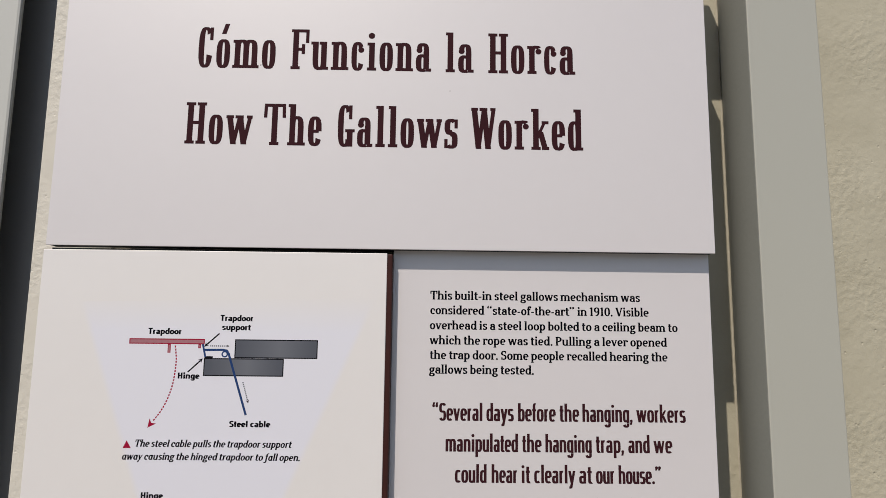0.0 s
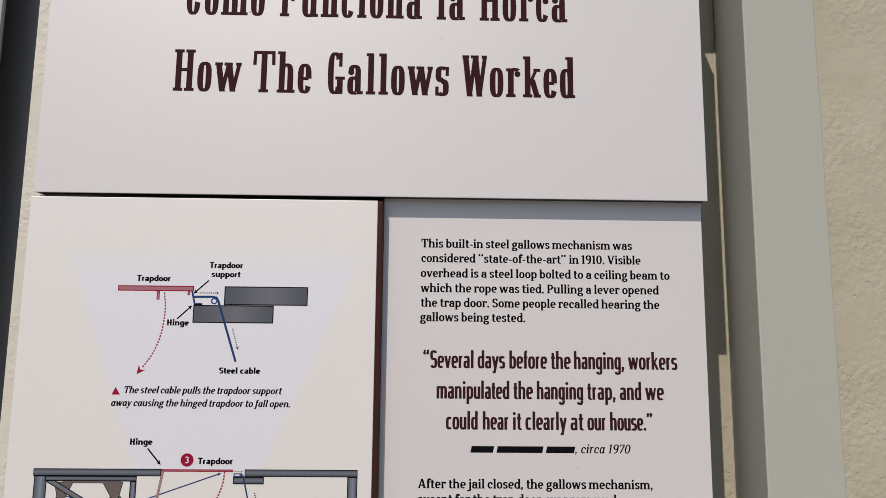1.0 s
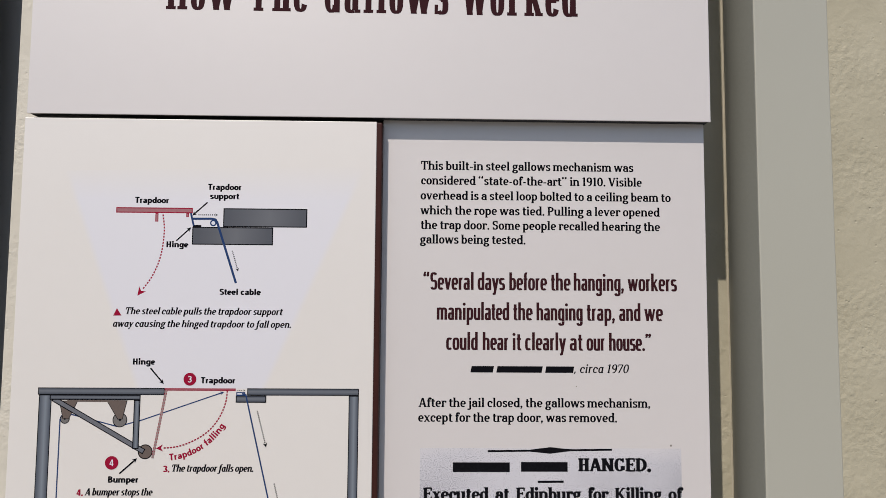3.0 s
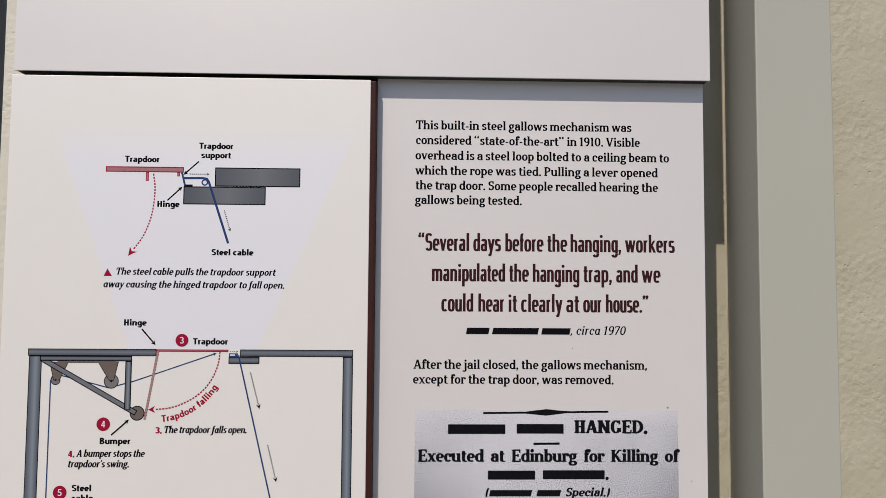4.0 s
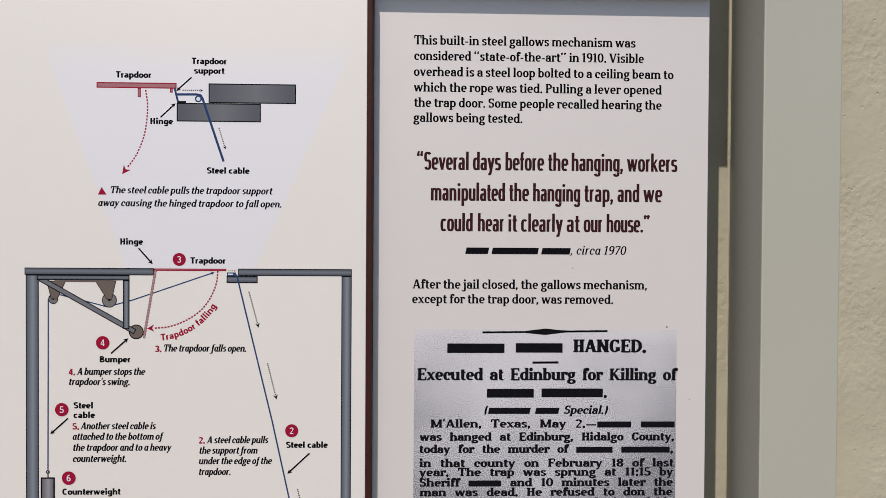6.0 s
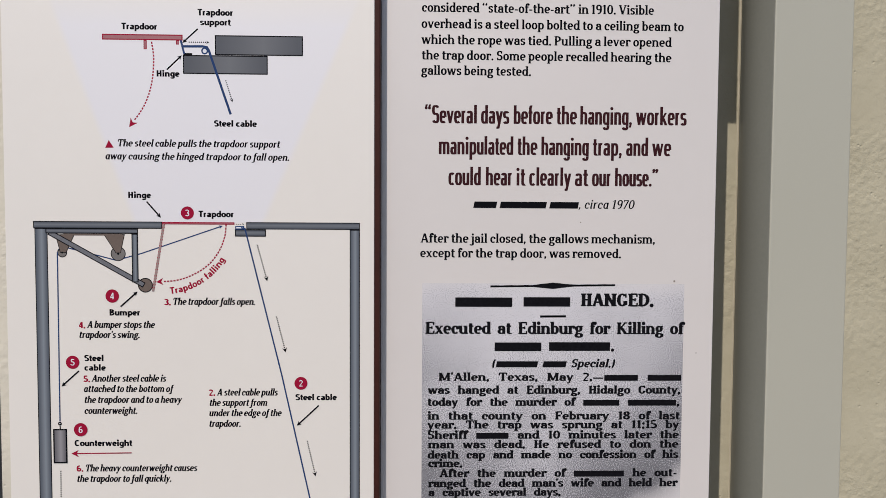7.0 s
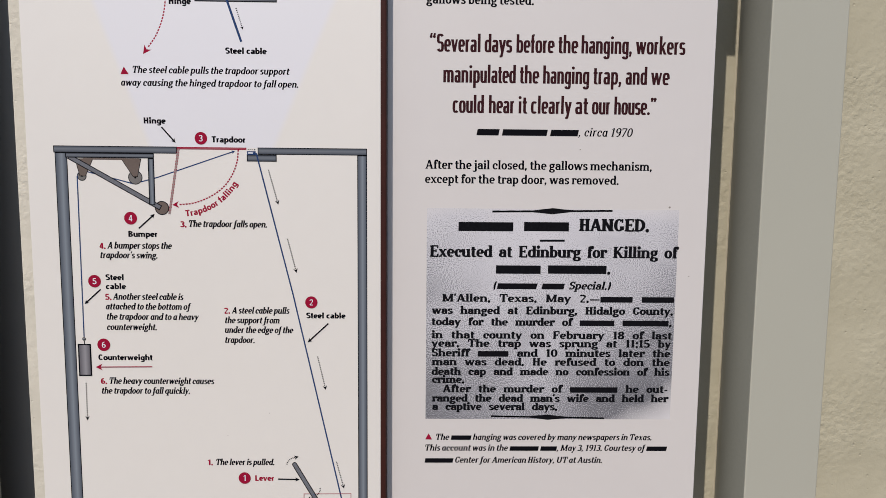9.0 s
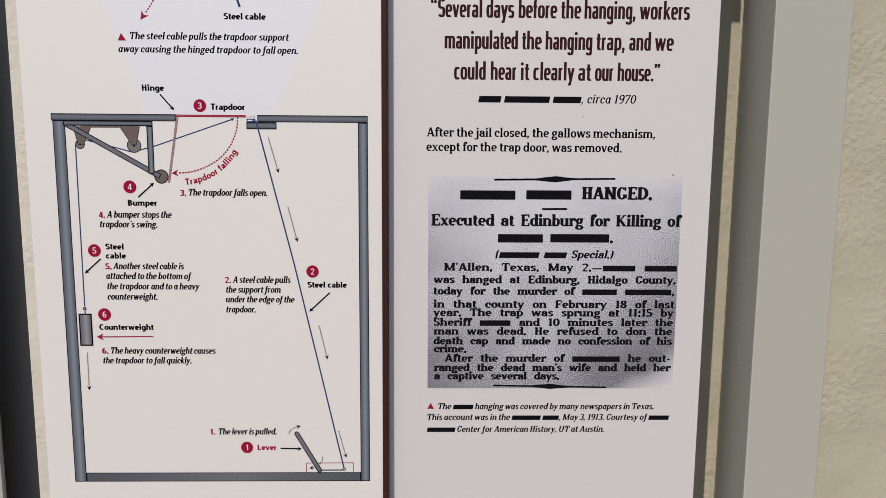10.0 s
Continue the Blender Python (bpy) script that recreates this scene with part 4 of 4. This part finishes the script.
write(diagram, "Trapdoor", -144.9, 1433.0, 29.5, LABEL)
write(diagram, "support", -142.9, 1424.9, 25.5, LABEL)
write(diagram, "Hinge", -179.8, 1381.7, 19.1, LABEL)
write(diagram, "Steel cable", -131.9, 1340.3, 35.8, LABEL)
poly(diagram, "red_pointer", [(-223.4, 1321.6), (-220.3, 1328.2), (-216.2, 1321.7)], RED, None, 0.6)
write(diagram, "The steel cable pulls the trapdoor support", -213.4, 1322.9, 136.4, CAPTION)
write(diagram, "away causing the hinged trapdoor to fall open.", -223.5, 1311.9, 154.7, CAPTION)
# lower diagram
line(diagram, "cable", [(-264.6, 1233.4), (-263.7, 1235.4), (-261.7, 1236.4), (-255.9, 1236.8), (-247.0, 1234.5), (-229.1, 1230.0), (-215.9, 1226.5), (-207.7, 1228.6), (-194.3, 1232.3), (-126.4, 1255.9)], 1.0, BLUE)
disc(diagram, "pulley", -260.7, 1232.8, 4.1, PULLEY, INK, 0.5)
disc(diagram, "pulley", -213.8, 1232.1, 6.3, PULLEY, INK, 0.5)
poly(diagram, "bracket", [(-266.4, 1248.3), (-250.0, 1248.4), (-257.3, 1232.6), (-262.6, 1232.6)], BROWN, INK, 0.4)
poly(diagram, "bracket", [(-226.0, 1248.6), (-208.0, 1248.7), (-211.6, 1232.5), (-215.8, 1232.4)], BROWN, INK, 0.4)
box(diagram, "bracket_strip", -259.5, 1247.4, -210.2, 1248.9, BROWN, None, 0.7)
disc(diagram, "pulley_pin", -260.7, 1232.8, 0.8, INK, None, 0.5)
disc(diagram, "pulley_pin", -213.8, 1232.1, 1.0, INK, None, 0.5)
disc(diagram, "bumper", -191.2, 1205.2, 6.3, BROWN, INK, 0.6)
box(diagram, "post", -283.6, 920.9, -272.8, 1253.4, STEEL_UP, INK, 0.5)
box(diagram, "post", -17.4, 920.9, -8.7, 1253.4, STEEL_UP, INK, 0.5)
box(diagram, "beam", -272.8, 920.9, -17.4, 929.7, STEEL, INK, 0.5)
box(diagram, "beam", -284.6, 1253.4, -176.5, 1259.5, STEEL_LIT, INK, 0.5)
box(diagram, "beam", -105.4, 1253.4, -8.7, 1259.5, STEEL_LIT, INK, 0.5)
arrow(diagram, "cable_tip", [(-132.4, 1253.8), (-125.4, 1256.2)], 0.9, BLUE, head=3.0)
bar(diagram, "brace", [(-271.6, 1250.2), (-192.2, 1205.2)], 4.8, STEELP)
box(diagram, "beam", -274.4, 1249.0, -196.9, 1253.5, STEEL_LIT, INK, 0.6)
box(diagram, "strut", -202.4, 1207.6, -196.9, 1249.1, STEEL_UP, INK, 0.6)
box(diagram, "trapdoor", -176.4, 1257.3, -115.4, 1259.3, PINK, RED, 0.6)
line(diagram, "open_trapdoor", [(-175.1, 1257.7), (-184.8, 1199.8)], 2.0, ROSE_GREY)
broken(diagram, "open_trapdoor_edge", [(-175.9, 1257.7), (-185.6, 1199.8)], 0.5, RED, 2.6, 0, 3)
broken(diagram, "open_trapdoor_edge", [(-174.2, 1257.7), (-183.9, 1199.8)], 0.5, RED, 2.6, 0, 3)
dashes(diagram, "swing_path", [(-122.5, 1257.5), (-123.8, 1247.0), (-128.5, 1235.0), (-136.8, 1223.9), (-148.9, 1215.4), (-164.1, 1209.7), (-182.1, 1208.1)], 1.15, RED, head=6)
arc_write(diagram, "Trapdoor falling", -175.6, 1258.0, 60.4, -85, -30.5, ARC)
box(diagram, "beam", -115.1, 1247.2, -88.8, 1253.3, STEEL_LIT, INK, 0.6)
box(diagram, "support_block", -114.8, 1253.2, -107.2, 1256.2, PALE, BLUE, 0.7)
disc(diagram, "pulley", -108.8, 1254.9, 1.0, PALE, BLUE, 0.6)
dots(diagram, "pull_arrow", [(-114.1, 1257.7), (-107.2, 1257.7)], 0.5, INK, head=1.4)
line(diagram, "cable", [(-106.7, 1254.6), (-75.9, 1128.1), (-33.1, 934.0)], 1.25, BLUE)
line(diagram, "cable", [(-264.8, 1233.1), (-265.2, 1087.8)], 1.0, BLUE)
dots(diagram, "pull_arrow", [(-96.2, 1240.0), (-87.9, 1209.1)], 1.0, INK, head=3.5)
dots(diagram, "pull_arrow", [(-80.2, 1178.6), (-72.4, 1147.6)], 1.0, INK, head=3.5)
dots(diagram, "pull_arrow", [(-54.2, 1070.4), (-47.0, 1039.0)], 1.0, INK, head=3.5)
dots(diagram, "pull_arrow", [(-265.3, 1044.7), (-265.5, 1009.4)], 1.0, INK, head=3.7)
dots(diagram, "pull_arrow", [(-37.6, 970.2), (-30.8, 944.1)], 1.0, INK, head=3.5)
dots(diagram, "pull_arrow", [(-83.8, 967.5), (-82.2, 970.8), (-79.0, 973.4), (-72.7, 975.1)], 1.0, INK, head=3.5)
dots(diagram, "pull_arrow", [(-53.1, 944.7), (-53.3, 941.6), (-55.9, 937.7), (-59.4, 935.5), (-65.4, 933.5)], 1.0, INK, head=3.5)
write(diagram, "Hinge", -204.9, 1279.4, 19.2, LABEL)
arrow(diagram, "pointer", [(-189.3, 1276.5), (-177.4, 1262.9)], 1.25, INK)
badge(diagram, -155.1, 1267.1, 5.5, "3")
write(diagram, "Trapdoor", -145.7, 1263.6, 29.8, LABEL)
badge(diagram, -219.3, 1195.9, 5.7, "4")
write(diagram, "Bumper", -222.0, 1179.2, 26.0, LABEL)
arrow(diagram, "pointer", [(-212.4, 1186.8), (-197.9, 1199.8)], 1.25, INK)
write(diagram, "4.", -247.8, 1168.3, 5.3, STEP)
write(diagram, "A bumper stops the", -241.0, 1168.5, 56.8, CAPTION)
write(diagram, "trapdoor's swing.", -248.0, 1159.8, 51.3, CAPTION)
write(diagram, "3.", -175.2, 1188.2, 5.3, STEP)
write(diagram, "The trapdoor falls open.", -168.5, 1188.5, 70.1, CAPTION)
badge(diagram, -253.6, 1138.9, 5.7, "5")
write(diagram, "Steel", -243.7, 1139.9, 16.3, LABEL)
write(diagram, "cable", -243.7, 1131.7, 17.8, LABEL)
arrow(diagram, "pointer", [(-248.4, 1131.5), (-263.3, 1118.0)], 1.25, INK)
write(diagram, "5.", -244.6, 1121.9, 5.5, STEP)
write(diagram, "Another steel cable is", -237.9, 1122.1, 62.7, CAPTION)
write(diagram, "attached to the bottom of", -244.8, 1113.1, 75.4, CAPTION)
write(diagram, "the trapdoor and to a heavy", -244.6, 1103.7, 82.5, CAPTION)
write(diagram, "counterweight.", -244.6, 1094.2, 45.0, CAPTION)
disc(diagram, "ring", -265.3, 1085.8, 1.6, PALE, INK, 0.8)
line(diagram, "hook", [(-265.2, 1083.9), (-265.1, 1081.2)], 0.9, INK)
box(diagram, "counterweight", -271.2, 1051.3, -259.4, 1081.2, WEIGHT, INK, 0.9)
badge(diagram, -247.8, 1080.5, 5.8, "6")
write(diagram, "Counterweight", -253.1, 1066.2, 48.7, LABEL)
arrow(diagram, "pointer", [(-204.8, 1060.2), (-256.0, 1059.7)], 0.9, RED, head=6.2)
write(diagram, "6.", -251.7, 1044.0, 5.5, STEP)
write(diagram, "The heavy counterweight causes", -244.7, 1044.0, 95.2, CAPTION)
write(diagram, "the trapdoor to fall quickly.", -251.9, 1034.8, 80.6, CAPTION)
badge(diagram, -59.4, 1120.7, 5.6, "2")
write(diagram, "Steel cable", -64.1, 1105.9, 35.4, LABEL)
arrow(diagram, "pointer", [(-44.1, 1101.3), (-63.0, 1083.7)], 1.25, INK)
write(diagram, "2.", -138.3, 1110.0, 5.3, STEP)
write(diagram, "A steel cable pulls", -131.5, 1110.0, 51.6, CAPTION)
write(diagram, "the support from", -138.2, 1101.0, 49.3, CAPTION)
write(diagram, "under the edge of the", -138.4, 1092.0, 61.7, CAPTION)
write(diagram, "trapdoor.", -138.6, 1082.7, 27.2, CAPTION)
write(diagram, "1.", -156.9, 966.8, 4.9, STEP)
write(diagram, "The lever is pulled.", -149.7, 966.8, 54.3, CAPTION)
badge(diagram, -123.0, 954.3, 5.6, "1")
write(diagram, "Lever", -113.5, 951.6, 17.8, LABEL_RED)
arrow(diagram, "pointer", [(-92.0, 953.3), (-72.1, 952.9)], 1.25, INK)
line(diagram, "lever_box", [(-68.3, 929.9), (-68.1, 938.9), (-24.3, 939.1), (-24.4, 930.1)], 0.5, RED)
line(diagram, "cable", [(-54.1, 931.9), (-34.0, 932.0)], 1.0, BLUE)
disc(diagram, "pulley", -32.9, 932.9, 1.6, PALE, BLUE, 0.7)
bar(diagram, "lever", [(-76.5, 967.5), (-55.9, 931.8)], 4.6, STEELP, cap=True)
disc(diagram, "lever_pin", -59.0, 938.1, 0.7, PALE, BLUE, 0.4)
# specks of dirt
disc(story, "dirt_speck", 184.0, 1261.0, 0.5, DIRT, None, 0.5)
disc(header, "dirt_speck", 59.4, 1652.7, 0.5, DIRT, None, 0.5)
disc(header, "dirt_speck", -120.6, 1675.3, 0.6, INK, None, 0.5)
disc(diagram, "dirt_speck", -98.8, 1016.8, 0.3, DIRT, None, 0.5)
disc(diagram, "dirt_speck", -137.6, 995.1, 0.3, DIRT, None, 0.5)
disc(story, "dirt_speck", 268.2, 1209.3, 0.9, DIRT, None, 0.5)
disc(story, "dirt_speck", 289.0, 1145.3, 0.5, DIRT, None, 0.5)
